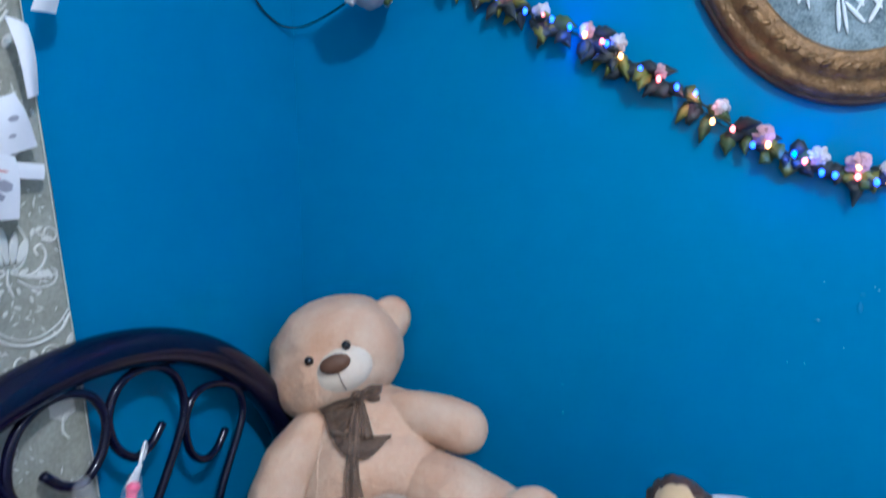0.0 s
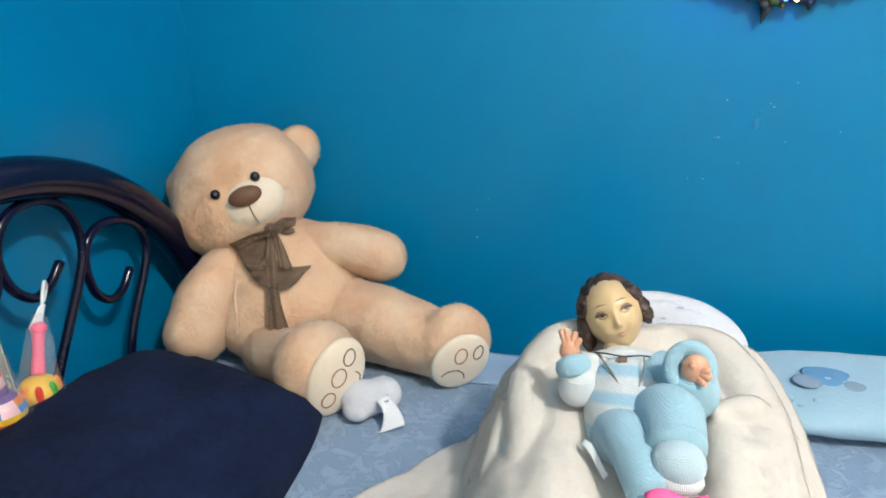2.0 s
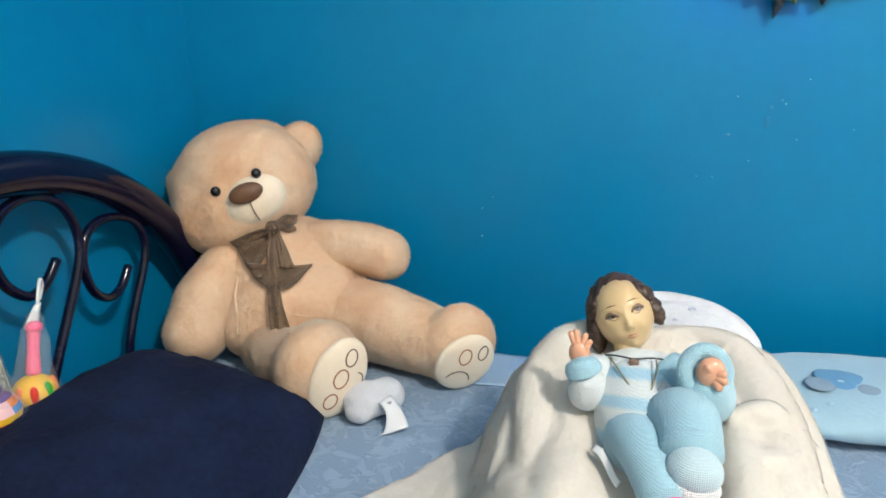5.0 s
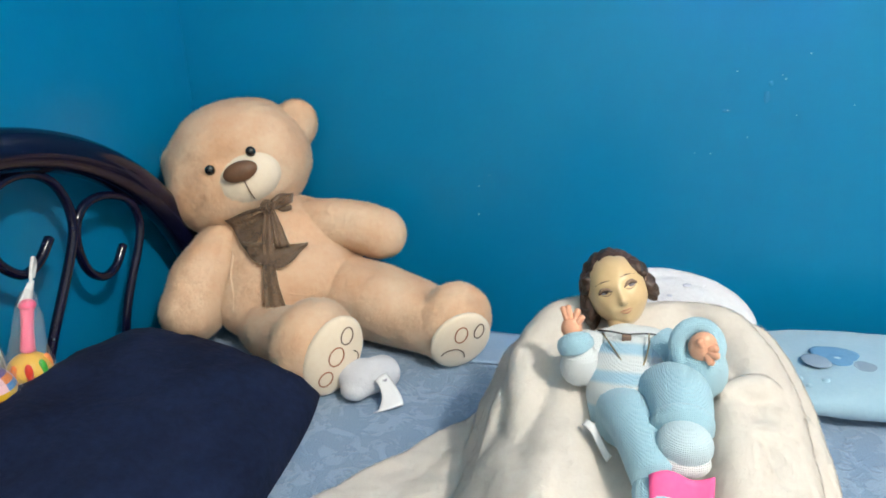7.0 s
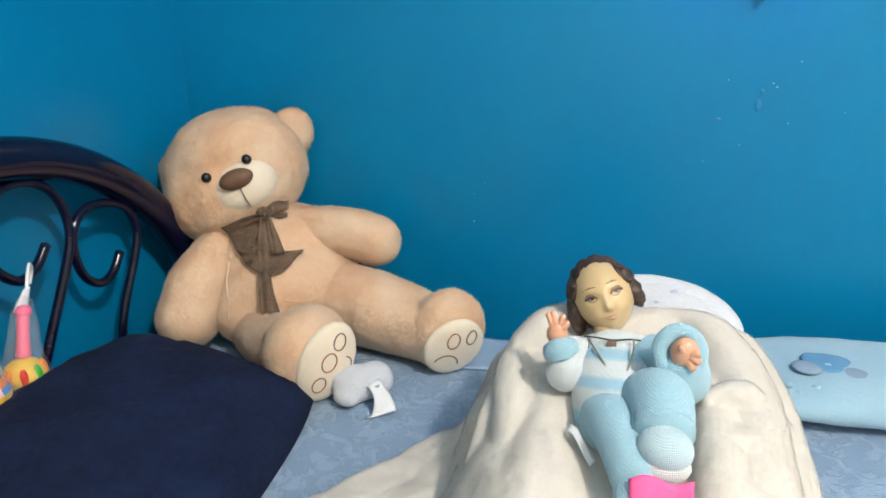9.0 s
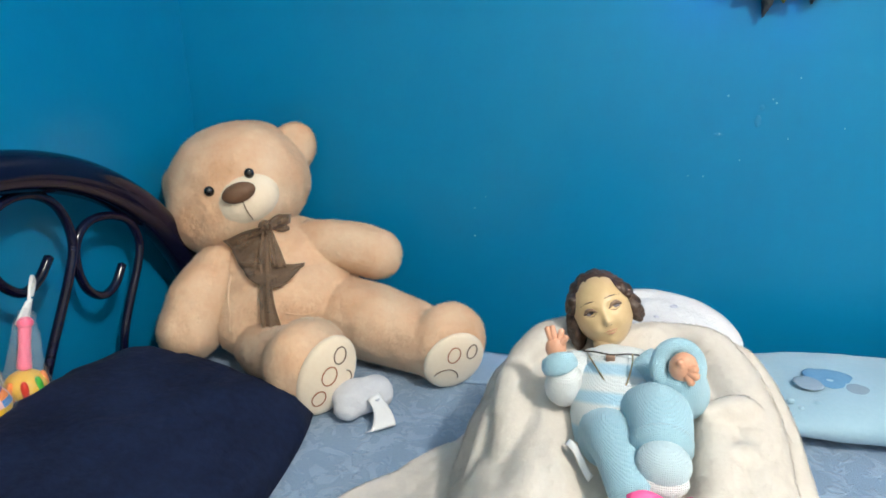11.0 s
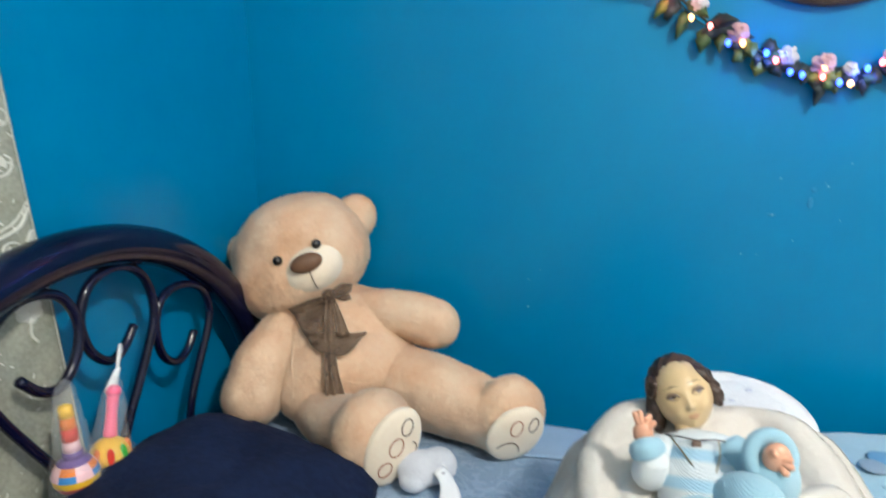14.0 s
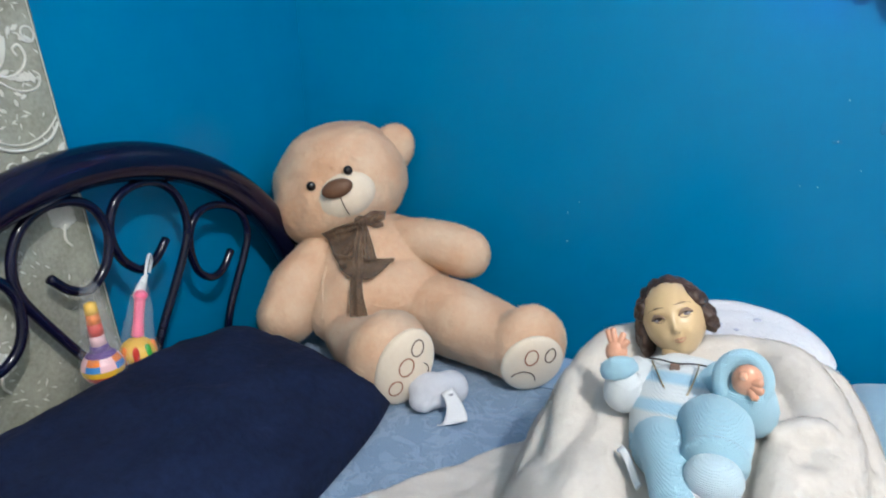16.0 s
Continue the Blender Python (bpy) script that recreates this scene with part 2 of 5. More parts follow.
M_THREAD_R = mat("orange_thread", (0.42, 0.15, 0.06), rough=0.8)
M_BOW = mat("brown_organza", (0.105, 0.058, 0.030), (0.25, 0.155, 0.09), 34, 0.5, 0.4, 700, sheen=0.3, alpha=0.70)
M_NAVY = mat("navy_cotton", (0.0014, 0.0048, 0.022), (0.0068, 0.0155, 0.053), 11, 0.95, 0.6, 70, 0.45, spec=0.25)
M_FLEECE = mat("white_fleece", (0.755, 0.70, 0.64), (0.80, 0.75, 0.69), 24, 0.95, 0.08, 500, 0.6, sheen=0.2)
M_LINING = mat("white_minky", (0.60, 0.61, 0.66), (0.69, 0.70, 0.74), 14, 0.9, 0.4, 300, sheen=0.2)
M_SPOT = mat("grey_print", (0.36, 0.38, 0.50), (0.5, 0.52, 0.62), 60, 0.9)
M_MATTRESS = mat("mattress_ticking", (0.6, 0.62, 0.66), (0.68, 0.7, 0.73), 10, 0.9, 0.1, 200)
M_BABY = mat("light_blue_minky", (0.31, 0.49, 0.61), (0.36, 0.54, 0.65), 20, 0.9, 0.3, 130, sheen=0.35)
M_APPL = mat("blue_applique", (0.10, 0.27, 0.48), (0.15, 0.33, 0.53), 30, 0.85, 0.2, 300)
M_APPL2 = mat("grey_blue_applique", (0.22, 0.31, 0.42), (0.27, 0.36, 0.46), 30, 0.85, 0.2, 300)
M_PLAIN = mat("plain_blue_cotton", (0.27, 0.39, 0.55), (0.32, 0.44, 0.60), 12, 0.85, 0.2, 300)
M_WHITE = mat("white_satin", (0.85, 0.85, 0.86), (0.78, 0.78, 0.8), 30, 0.6, 0.05, 200)
M_PAPER = mat("white_paper", (0.80, 0.81, 0.82), (0.86, 0.86, 0.87), 30, 0.7)
M_GREYPRINT = mat("grey_ink", (0.25, 0.25, 0.3), (0.45, 0.45, 0.5), 60, 0.7)
M_PINKPRINT = mat("coral_ink", (0.50, 0.09, 0.07), (0.68, 0.26, 0.22), 60, 0.7)
M_PALEBLUE = mat("pale_blue_ink", (0.45, 0.62, 0.72), (0.55, 0.7, 0.78), 60, 0.7)
M_BLUEPRINT = mat("blue_ink", (0.03, 0.06, 0.3), (0.05, 0.1, 0.4), 60, 0.7)
M_PEACHPAPER = mat("peach_paper", (0.78, 0.55, 0.48), (0.82, 0.62, 0.55), 20, 0.7)
M_MAROON = mat("maroon_print", (0.085, 0.006, 0.005), (0.13, 0.010, 0.008), 60, 0.45)
M_PHOTO = mat("silver_print", (0.30, 0.32, 0.30), (0.65, 0.66, 0.62), 110, 0.4)
M_PINK = mat("neon_pink_card", (0.95, 0.10, 0.32), (1.0, 0.14, 0.38), 30, 0.6)
M_SKIN = mat("painted_plaster_face", (0.60, 0.425, 0.225), (0.66, 0.475, 0.265), 25, 0.32, 0.0, coat=0.22)
M_SKIN2 = mat("painted_plaster_pink", (0.70, 0.33, 0.21), (0.76, 0.42, 0.28), 60, 0.3, coat=0.2)
M_HAIR = mat("brown_painted_hair", (0.035, 0.019, 0.012), (0.085, 0.045, 0.03), 70, 0.45, 0.6, 160)
M_BROW = mat("dark_brown_paint", (0.05, 0.028, 0.02), rough=0.4)
M_EYEW = mat("eye_paint", (0.24, 0.22, 0.25), rough=0.15)
# umber of the painted lids, also the painted shade of lids and nostrils
M_LIDSHADE = mat("umber_lid_paint_shade", (0.20, 0.125, 0.085), (0.26, 0.165, 0.11), 60, 0.35)
M_LIP = mat("rose_paint", (0.52, 0.27, 0.16), rough=0.3)
M_KBLUE = knit("light_blue_knit", [(0.0, (0.37, 0.60, 0.72))])
KW, KB = (0.76, 0.80, 0.82), (0.40, 0.64, 0.78)
M_KSTRIPE = knit("striped_knit", [(0.0, KB), (0.14, KB), (0.18, KW), (0.36, KW), (0.40, KB), (0.47, KB), (0.51, KW), (0.64, KW), (0.68, KB), (0.75, KB), (0.79, KW), (1.0, KW)])
M_KPALE = knit("pale_blue_knit", [(0.0, (0.55, 0.70, 0.78))])
M_KWHITE = knit("white_knit", [(0.0, KW)])
M_CORD = mat("black_cord", (0.02, 0.018, 0.018), rough=0.6)
M_CHAIN = mat("tarnished_gold", (0.45, 0.36, 0.22), rough=0.35, metal=0.9)
M_PEND = mat("carved_wood", (0.16, 0.09, 0.06), (0.25, 0.16, 0.12), 120, 0.5)
M_BAG = mat("clear_plastic_film", (0.95, 0.96, 0.97), rough=0.12, alpha=0.10)
M_CELLO = mat("cellophane", (0.75, 0.76, 0.78), rough=0.15, bump=0.6, bscale=90, alpha=0.34)
M_YEL = mat("yellow_plastic", (0.85, 0.50, 0.03), rough=0.3)
M_ORA = mat("orange_plastic", (0.85, 0.22, 0.02), rough=0.3)
M_RED = mat("red_plastic", (0.70, 0.05, 0.03), rough=0.3)
M_PNK = mat("pink_plastic", (0.95, 0.16, 0.30), rough=0.3)
M_LPNK = mat("pale_pink_plastic", (0.85, 0.52, 0.55), rough=0.35)
M_PUR = mat("purple_plastic", (0.12, 0.05, 0.25), rough=0.3)
M_BLU = mat("blue_plastic", (0.05, 0.25, 0.60), rough=0.3)
M_GRN = mat("green_plastic", (0.06, 0.42, 0.05), rough=0.3)
M_HANGER = mat("white_plastic", (0.8, 0.82, 0.83), rough=0.4)
M_THREADW = mat("lace_thread", (0.62, 0.63, 0.56), (0.72, 0.72, 0.66), 60, 0.85, 0.2, 500)
M_LEAF = mat("green_silk_leaf", (0.03, 0.07, 0.025), (0.09, 0.14, 0.04), 40, 0.6)
M_LEAF2 = mat("olive_silk_leaf", (0.12, 0.14, 0.02), (0.2, 0.2, 0.04), 40, 0.6)
# leaf colour darkened nearly to black, as if seen against the light
M_LEAF3 = mat("backlit_silk_leaf", (0.012, 0.02, 0.03), (0.03, 0.045, 0.04), 40, 0.6)
M_PETAL = mat("pink_silk_petal", (0.52, 0.27, 0.29), (0.66, 0.45, 0.45), 50, 0.75, 0.2, 200)
M_PETALW = mat("white_silk_petal", (0.55, 0.52, 0.54), (0.68, 0.65, 0.66), 50, 0.75, 0.2, 200)
M_WIRE = mat("green_wire", (0.012, 0.03, 0.02), rough=0.5)
M_GLOWS = [mat("blue_led", (0.05, 0.2, 1), emit=(0.04, 0.10, 1), power=6), mat("amber_led", (1, 0.5, 0.2), emit=(1, 0.40, 0.12), power=7),
           mat("red_led", (1, 0.2, 0.15), emit=(1, 0.16, 0.14), power=6), mat("green_led", (0.1, 1, 0.3), emit=(0.05, 1, 0.25), power=30)]
M_GILT = mat("antique_gilt", (0.10, 0.052, 0.016), (0.27, 0.15, 0.05), 45, 0.45, 0.8, 130, 0.4, metal=0.35)
M_GILTDARK = mat("dark_gilt_edge", (0.035, 0.022, 0.012), (0.07, 0.04, 0.02), 45, 0.5, 0.4, 130)


def glass_mirror():
    # the grey-blue mottling paints the room's reflection into the glass
    m = mat("mirror_glass", (0.035, 0.07, 0.09), (0.34, 0.44, 0.47), 34, 0.18, 0.5, 60, 0.45, metal=0.2)
    return m


M_MIRROR = glass_mirror()
# white of the reflected streaks laid on the glass
M_REFLECTION = mat("painted_reflection", (0.62, 0.70, 0.72), (0.8, 0.85, 0.86), 40, 0.55)


def brocade():
    """Light blue damask sheet: woven flower shapes a shade lighter, fine threads."""
    m = mat("blue_damask", (0.25, 0.40, 0.62), rough=0.6, sheen=0.2)
    nt = m.node_tree
    b = nt.nodes["Principled BSDF"]
    co = nt.nodes.new("ShaderNodeTexCoord")
    n1, vo, n2 = nt.nodes.new("ShaderNodeTexNoise"), nt.nodes.new("ShaderNodeTexVoronoi"), nt.nodes.new("ShaderNodeTexNoise")
    n1.inputs["Scale"].default_value, n1.inputs["Detail"].default_value, n1.inputs["Distortion"].default_value = 24, 2, 2.5
    vo.feature = "SMOOTH_F1"
    vo.inputs["Scale"].default_value = 34
    n2.inputs["Scale"].default_value = 500
    nt.links.new(co.outputs["Object"], n1.inputs["Vector"])
    wp = nt.nodes.new("ShaderNodeVectorMath")
    wp.operation = "MULTIPLY_ADD"
    wp.inputs[1].default_value = (0.06, 0.06, 0.06)
    nt.links.new(n1.outputs["Color"], wp.inputs[0])
    nt.links.new(co.outputs["Object"], wp.inputs[2])
    nt.links.new(wp.outputs[0], vo.inputs["Vector"])
    nt.links.new(co.outputs["Object"], n2.inputs["Vector"])
    r1, r2 = nt.nodes.new("ShaderNodeValToRGB"), nt.nodes.new("ShaderNodeValToRGB")
    for r, a, c in ((r1, 0.47, 0.52), (r2, 0.25, 0.42)):
        r.color_ramp.elements[0].position, r.color_ramp.elements[1].position = a, c
    nt.links.new(n1.outputs["Fac"], r1.inputs["Fac"])
    nt.links.new(vo.outputs["Distance"], r2.inputs["Fac"])
    mu = nt.nodes.new("ShaderNodeMath")
    mu.operation = "MULTIPLY"
    nt.links.new(r1.outputs["Color"], mu.inputs[0])
    nt.links.new(r2.outputs["Color"], mu.inputs[1])
    mx = nt.nodes.new("ShaderNodeMix")
    mx.data_type = "RGBA"
    mx.inputs[6].default_value, mx.inputs[7].default_value = (0.215, 0.32, 0.465, 1), (0.285, 0.395, 0.54, 1)
    nt.links.new(mu.outputs[0], mx.inputs[0])
    nt.links.new(mx.outputs[2], b.inputs["Base Color"])
    bp = nt.nodes.new("ShaderNodeBump")
    bp.inputs["Strength"].default_value, bp.inputs["Distance"].default_value = 0.6, 0.003
    ad = nt.nodes.new("ShaderNodeMath")
    nt.links.new(mu.outputs[0], ad.inputs[0])
    nt.links.new(n2.outputs["Fac"], ad.inputs[1])
    nt.links.new(ad.outputs[0], bp.inputs["Height"])
    nt.links.new(bp.outputs["Normal"], b.inputs["Normal"])
    return m


M_SHEET = brocade()


def voile():
    """Grey-white voile: fine woven cloth, nearly opaque."""
    m = mat("grey_voile", (0.235, 0.245, 0.19), (0.42, 0.425, 0.355), 18, 0.85, 0.3, 500, 0.45)
    return m


M_VOILE = voile()

# ---- the room ----
def wall(name, lo, hi, material=None):
    bm = BM()
    box(bm, lo, hi)
    return single(name, bm, material or M_WALL, ((lo[0] + hi[0]) / 2, (lo[1] + hi[1]) / 2, lo[2]), kind="structure", flat=True)


wall_back = wall("wall_north", (-0.12, 0, 0), (3.3, 0.12, 2.5))
wall_left = wall("wall_west", (-0.12, -3.1, 0), (0, 0, 2.5))
# unseen east and south walls and floor, added pale as fill reflectors
wall("wall_east", (3.3, -3.1, 0), (3.42, 0.12, 2.5), M_BOUNCE)
wall("wall_south", (-0.12, -3.22, 0), (3.42, -3.1, 2.5), M_BOUNCE)
wall("floor", (-0.12, -3.22, -0.1), (3.42, 0.12, 0), M_FLOOR)
wall("ceiling", (-0.12, -3.22, 2.5), (3.42, 0.12, 2.6), M_CEIL)

# chips and scuffs in the wall's paint
rnd = random.Random(4)
chips = [(0.564, 0.718, 4.5), (1.054, 0.969, 4), (0.98, 0.98, 3), (0.973, 0.918, 4), (1.084, 1.008, 3), (1.079, 0.912, 2.5), (0.931, 0.846, 2.5),
         (0.583, 0.794, 2.5), (0.563, 0.772, 3), (0.956, 0.846, 3), (1.048, 0.975, 2.5), (1.16, 0.93, 2), (0.90, 0.61, 2), (1.01, 0.875, 2.5)]
for x, z, r in chips:
    bm = BM()
    n = 7
    vs = [bm.verts.new((x + r * 0.00042 * rnd.uniform(0.5, 1.2) * math.cos(6.283 * i / n), -0.0012, z + r * 0.00042 * rnd.uniform(0.5, 1.2) * math.sin(6.283 * i / n))) for i in range(n)]
    got = bmesh.ops.extrude_face_region(bm, geom=[bm.faces.new(vs)])
    bmesh.ops.translate(bm, vec=(0, 0.0012, 0), verts=[v for v in got["geom"] if isinstance(v, bmesh.types.BMVert)])
    part("paint_chip", bm, M_CHIP, wall_back, "small pale chip in the blue paint", flat=True)
for x, z, w, h in ((1.03, 0.94, 0.010, 0.02), (0.972, 0.917, 0.014, 0.006), (1.033, 0.962, 0.008, 0.008)):
    bm = BM()
    ell(bm, (x, 0, z), (w / 2, 0.0012, h / 2), seg=12, ring=6)
    part("scuff", bm, M_SCUFF, wall_back, "pale scuff on the blue paint")

# ---- bed ----
HX, HY, HZ, HR, TR = 0.06, -0.556, 0.495, 0.432, 0.028
bed = thing("bed", (HX, HY, 0), "single bed with a glossy navy tubular arched headboard with scrolls", "bed")
bm = BM()
arch = [V(HX, HY + HR, z) for z in (0.03, 0.2, 0.36)] + [V(HX, HY + HR * math.cos(a), HZ + HR * math.sin(a)) for a in np.linspace(0, math.pi, 25)] + [V(HX, HY - HR, z) for z in (0.36, 0.2, 0.03)]
tube(bm, arch, TR, 24, 4)
part("arch_tube", bm, M_TUBE, bed, "thick glossy navy bent tube")
bm = BM()
tube(bm, [V(HX, HY - HR, 0.44), V(HX, HY + HR, 0.44)], 0.016, 14, 2)
part("lower_rail", bm, M_TUBE, bed)
for s in (1, -1):
    bm = BM()
    ell(bm, (HX, HY + s * HR, 0.02), (0.034, 0.034, 0.022))
    part("foot_cap", bm, M_TUBE, bed, "rounded black foot cap")
    bm = BM()
    box(bm, (HX + 0.02, HY + s * (HR + 0.002) - 0.012, 0.30), (1.98, HY + s * (HR + 0.002) + 0.012, 0.36), 0.006)
    part("side_rail", bm, M_TUBE, bed)
    bm = BM()
    tube(bm, [V(1.98, HY + s * HR, 0.0), V(1.98, HY + s * HR, 0.2), V(1.98, HY + s * HR, 0.42)], 0.024, 14, 2)
    part("leg", bm, M_TUBE, bed)

# scroll rods: a curl with a stem, mirrored about the middle of the headboard
curl_in = [(0.094, 0.800), (0.070, 0.776), (0.043, 0.768), (0.018, 0.786), (0.005, 0.811), (0.002, 0.842), (0.018, 0.874), (0.046, 0.889), (0.083, 0.889),
           (0.117, 0.870), (0.135, 0.837), (0.137, 0.800), (0.122, 0.765), (0.094, 0.718), (0.063, 0.668), (0.036, 0.615), (0.018, 0.55), (0.006, 0.50), (0.004, 0.445)]
curl_out = [(0.226, 0.743), (0.203, 0.717), (0.175, 0.711), (0.149, 0.730), (0.138, 0.762), (0.140, 0.794), (0.156, 0.818), (0.183, 0.828), (0.221, 0.823),
            (0.258, 0.803), (0.272, 0.764), (0.258, 0.726), (0.231, 0.683), (0.204, 0.632), (0.188, 0.57), (0.18, 0.50), (0.176, 0.445)]
for s in (1, -1):
    for c in (curl_in, curl_out):
        bm = BM()
        tube(bm, [V(HX, HY + s * a, z) for a, z in c], 0.0066, 12, 5)
        part("scroll_rod", bm, M_TUBE, bed, "thin navy metal rod bent into a scroll")

# mattress and sheet
bm = BM()
box(bm, (0.10, -1.02, 0.36), (1.96, -0.12, 0.537), 0.045, 4)
mattress = single("mattress", bm, M_MATTRESS, (1.03, -0.57, 0.36), "pale single mattress under a blue sheet", "mattress")


def bed_top(x, y):
    z = 0.548 + 0.004 * fbm(x * 5, y * 5, 1.0) + 0.0022 * fbm(x * 17 + y * 9, y * 14, 4.0)
    return z


def sheet_at(u, v):
    x = 0.09 + 1.88 * u
    s = -0.30 + 1.60 * v  # across: over both edges of the mattress
    y0, y1, r = -0.125, -1.015, 0.05
    L = (y0 - y1)
    p = s * L
    if p < 0:
        a = min(-p / r, math.pi / 2)
        down = max(-p - r * math.pi / 2, 0)
        y, z = y0 + r * math.sin(a) - 0.05, bed_top(x, y0) - r * (1 - math.cos(a)) - down
    elif p > L:
        a = min((p - L) / r, math.pi / 2)
        down = max(p - L - r * math.pi / 2, 0)
        y, z = y1 - r * math.sin(a) + 0.03, bed_top(x, y1) - r * (1 - math.cos(a)) - down
        y -= 0.012 * math.sin(x * 23) * min(down * 5, 1)
    else:
        f = p / L
        y = (y0 - 0.05) * (1 - f) + (y1 + 0.03) * f
        z = bed_top(x, y)
    return (x, y, max(z, 0.30))


bm = BM()
sheet(bm, sheet_at, 150, 130)
bed_sheet = single("bed_sheet", bm, M_SHEET, (1.0, -0.57, 0.3), "light blue damask bed sheet spread over the mattress, slightly creased", "bed sheet")


# ---- pillows ----
def cushion(name, c, size, rot, material, label, category, puff=1.0, sag=0.0, seed=0.0, pinch=4.0, nz=0.006, bow=0.05):
    """A stuffed case: two bulged faces that meet in a seam, with pulled-out corners."""
    bm = BM()
    w, d, h = (k / 2 for k in size)
    n = 44
    m = pose(*c, *rot)

    def face(sgn):
        def fn(u, v):
            a, b = 2 * u - 1, 2 * v - 1
            k = (1 - abs(a) ** pinch) * (1 - abs(b) ** pinch)
            z = sgn * h * max(k, 0) ** 0.55
            px = a * w * (1 - bow * b ** 4 * abs(a))
            py = b * d * (1 - bow * 0.5 * a ** 4 * abs(b))
            z += nz * (fbm(px * 9, py * 9, seed + sgn) + 0.35 * fbm(px * 30 + py * 12, py * 14, seed + 3)) * min(1, 6 * max(k, 0)) - sag * (1 - a * a) * 0.5
            return m @ V(px, py, z)
        return fn
    sheet(bm, face(1), n, n)
    sheet(bm, face(-1), n, n)
    bmesh.ops.remove_doubles(bm, verts=bm.verts[:], dist=0.0004)
    return single(name, bm, material, c, label, category)


navy_pillow = cushion("pillow", (0.243, -0.685, 0.592), (0.345, 0.635, 0.132), (0, 13, 0), M_NAVY,
                      "navy blue cotton pillow leaning on the headboard", "pillow", seed=2.0, pinch=3.0, nz=0.011, bow=0.12)
baby_pillow = cushion("baby_pillow", (1.225, -0.228, 0.580), (0.42, 0.215, 0.062), (0, 0, 2), M_BABY,
                      "light blue baby pillow with an appliqued animal face", "pillow", seed=5.0, nz=0.003)


def patch(name, c, rx, ry, thick, material, parent, tilt):
    bm = BM()
    ell(bm, c, (rx, ry, thick), (tilt, 0, 0), 20, 8)
    return part(name, bm, material, parent)


for x, y, rx, ry, m in ((1.083, -0.259, 0.020, 0.019, M_APPL2), (1.148, -0.266, 0.021, 0.018, M_APPL2), (1.115, -0.233, 0.034, 0.019, M_APPL), (1.100, -0.236, 0.018, 0.021, M_APPL), (1.130, -0.238, 0.018, 0.021, M_APPL), (1.115, -0.252, 0.019, 0.017, M_APPL), (1.113, -0.250, 0.008, 0.006, M_BABY)):
    patch("applique", (x, y, 0.6097 + (0.0008 if m is M_BABY else 0.0004 if m is M_APPL else 0)), rx, ry, 0.0022, m, baby_pillow, 2)
for i in range(34):
    patch("raised_dot", (1.05 + 0.034 * (i % 12) + 0.012 * (i // 12 % 2), -0.300 - 0.009 * (i // 12), 0.602 - 0.006 * (i // 12)), 0.0055, 0.0045, 0.004, M_BABY, baby_pillow, 25)
# a plain sheet edge folded on the bed along the wall
bm = BM()
sheet(bm, lambda u, v: (0.560 + 0.445 * u, -0.262 + 0.012 * math.sin(u * 9) + 0.107 * v, bed_top(0.560 + 0.445 * u, -0.262 + 0.107 * v) + 0.0042), 40, 12, 0.003)
single("folded_sheet", bm, M_PLAIN, (0.87, -0.24, 0.552), "plain light blue sheet folded along the back of the bed", "sheet")

# ---- plush bear ----
bear = thing("teddy_bear", (0.30, -0.20, 0.552), "large peach plush teddy bear wearing a brown organza bow", "teddy bear", rz=24.8)


def plush(name, blobs, label="", caps=(), material=None, voxel=0.0055, lumps=0.006, rounds=8):
    bm = BM()
    for c, r, rot in blobs:
        ell(bm, c, r, rot)
    for pts, r in caps:
        tube(bm, pts, r, 20, 6)
        ell(bm, pts[0], (r[0],) * 3)
        ell(bm, pts[-1], (r[-1],) * 3)
    ob = soften(part(name, bm, material or M_FUR, bear, label, local=True), voxel, rounds, lumps)
    if not material:
        size = sum(4 * math.pi * (r[0] * r[2]) for _, r, _ in blobs) + sum(0.06 for _ in caps)
        pile(ob, int(min(70000, 420000 * size)), 0.0085, 0.0013, (0.1, -0.2, -1.0), M_FUR, len(bear.children), lift=0.48, fuzz=0.15, tuft=0.011)
    return ob


TL = (0, -24, 0)
TORSO = [((-0.036, 0.085, 0.104), (0.138, 0.096, 0.106), (0, -6, 0)), ((-0.045, 0.105, 0.150), (0.112, 0.080, 0.064), (0, -10, 0)), ((-0.028, 0.036, 0.082), (0.130, 0.100, 0.082), (0, -6, 0)), ((-0.085, 0.010, 0.060), (0.070, 0.066, 0.060), (0, 0, 0))]
HEAD = [((-0.101, 0.150, 0.270), (0.131, 0.100, 0.112), TL), ((-0.113, 0.122, 0.246), (0.116, 0.086, 0.086), TL)]
plush("torso", TORSO, rounds=6)
head = plush("head", HEAD, rounds=8)
plush("ear", [((-0.001, 0.165, 0.331), (0.041, 0.027, 0.048), (0, 34, 0))], voxel=0.004, lumps=0.003, rounds=4)
plush("ear", [((-0.212, 0.196, 0.262), (0.028, 0.020, 0.038), (0, -10, 0))], voxel=0.004, lumps=0.003, rounds=4)
muzzle = plush("muzzle", [((-0.086, 0.075, 0.262), (0.062, 0.050, 0.046), TL)], "cream velour muzzle", material=M_CREAM, voxel=0.004, lumps=0.0, rounds=3)
bm = BM()
ell(bm, (-0.091, 0.0275, 0.284), (0.0285, 0.013, 0.0165), (-18, -18, 0))
part("nose", bm, M_NOSE, bear, "brown satin oval nose", local=True)
for c in ((-0.139, 0.046, 0.285), (-0.073, 0.050, 0.311)):
    bm = BM()
    ell(bm, c, (0.0084, 0.0070, 0.0088))
    part("eye", bm, M_EYE, bear, "shiny black plastic eye", local=True)
bm = BM()
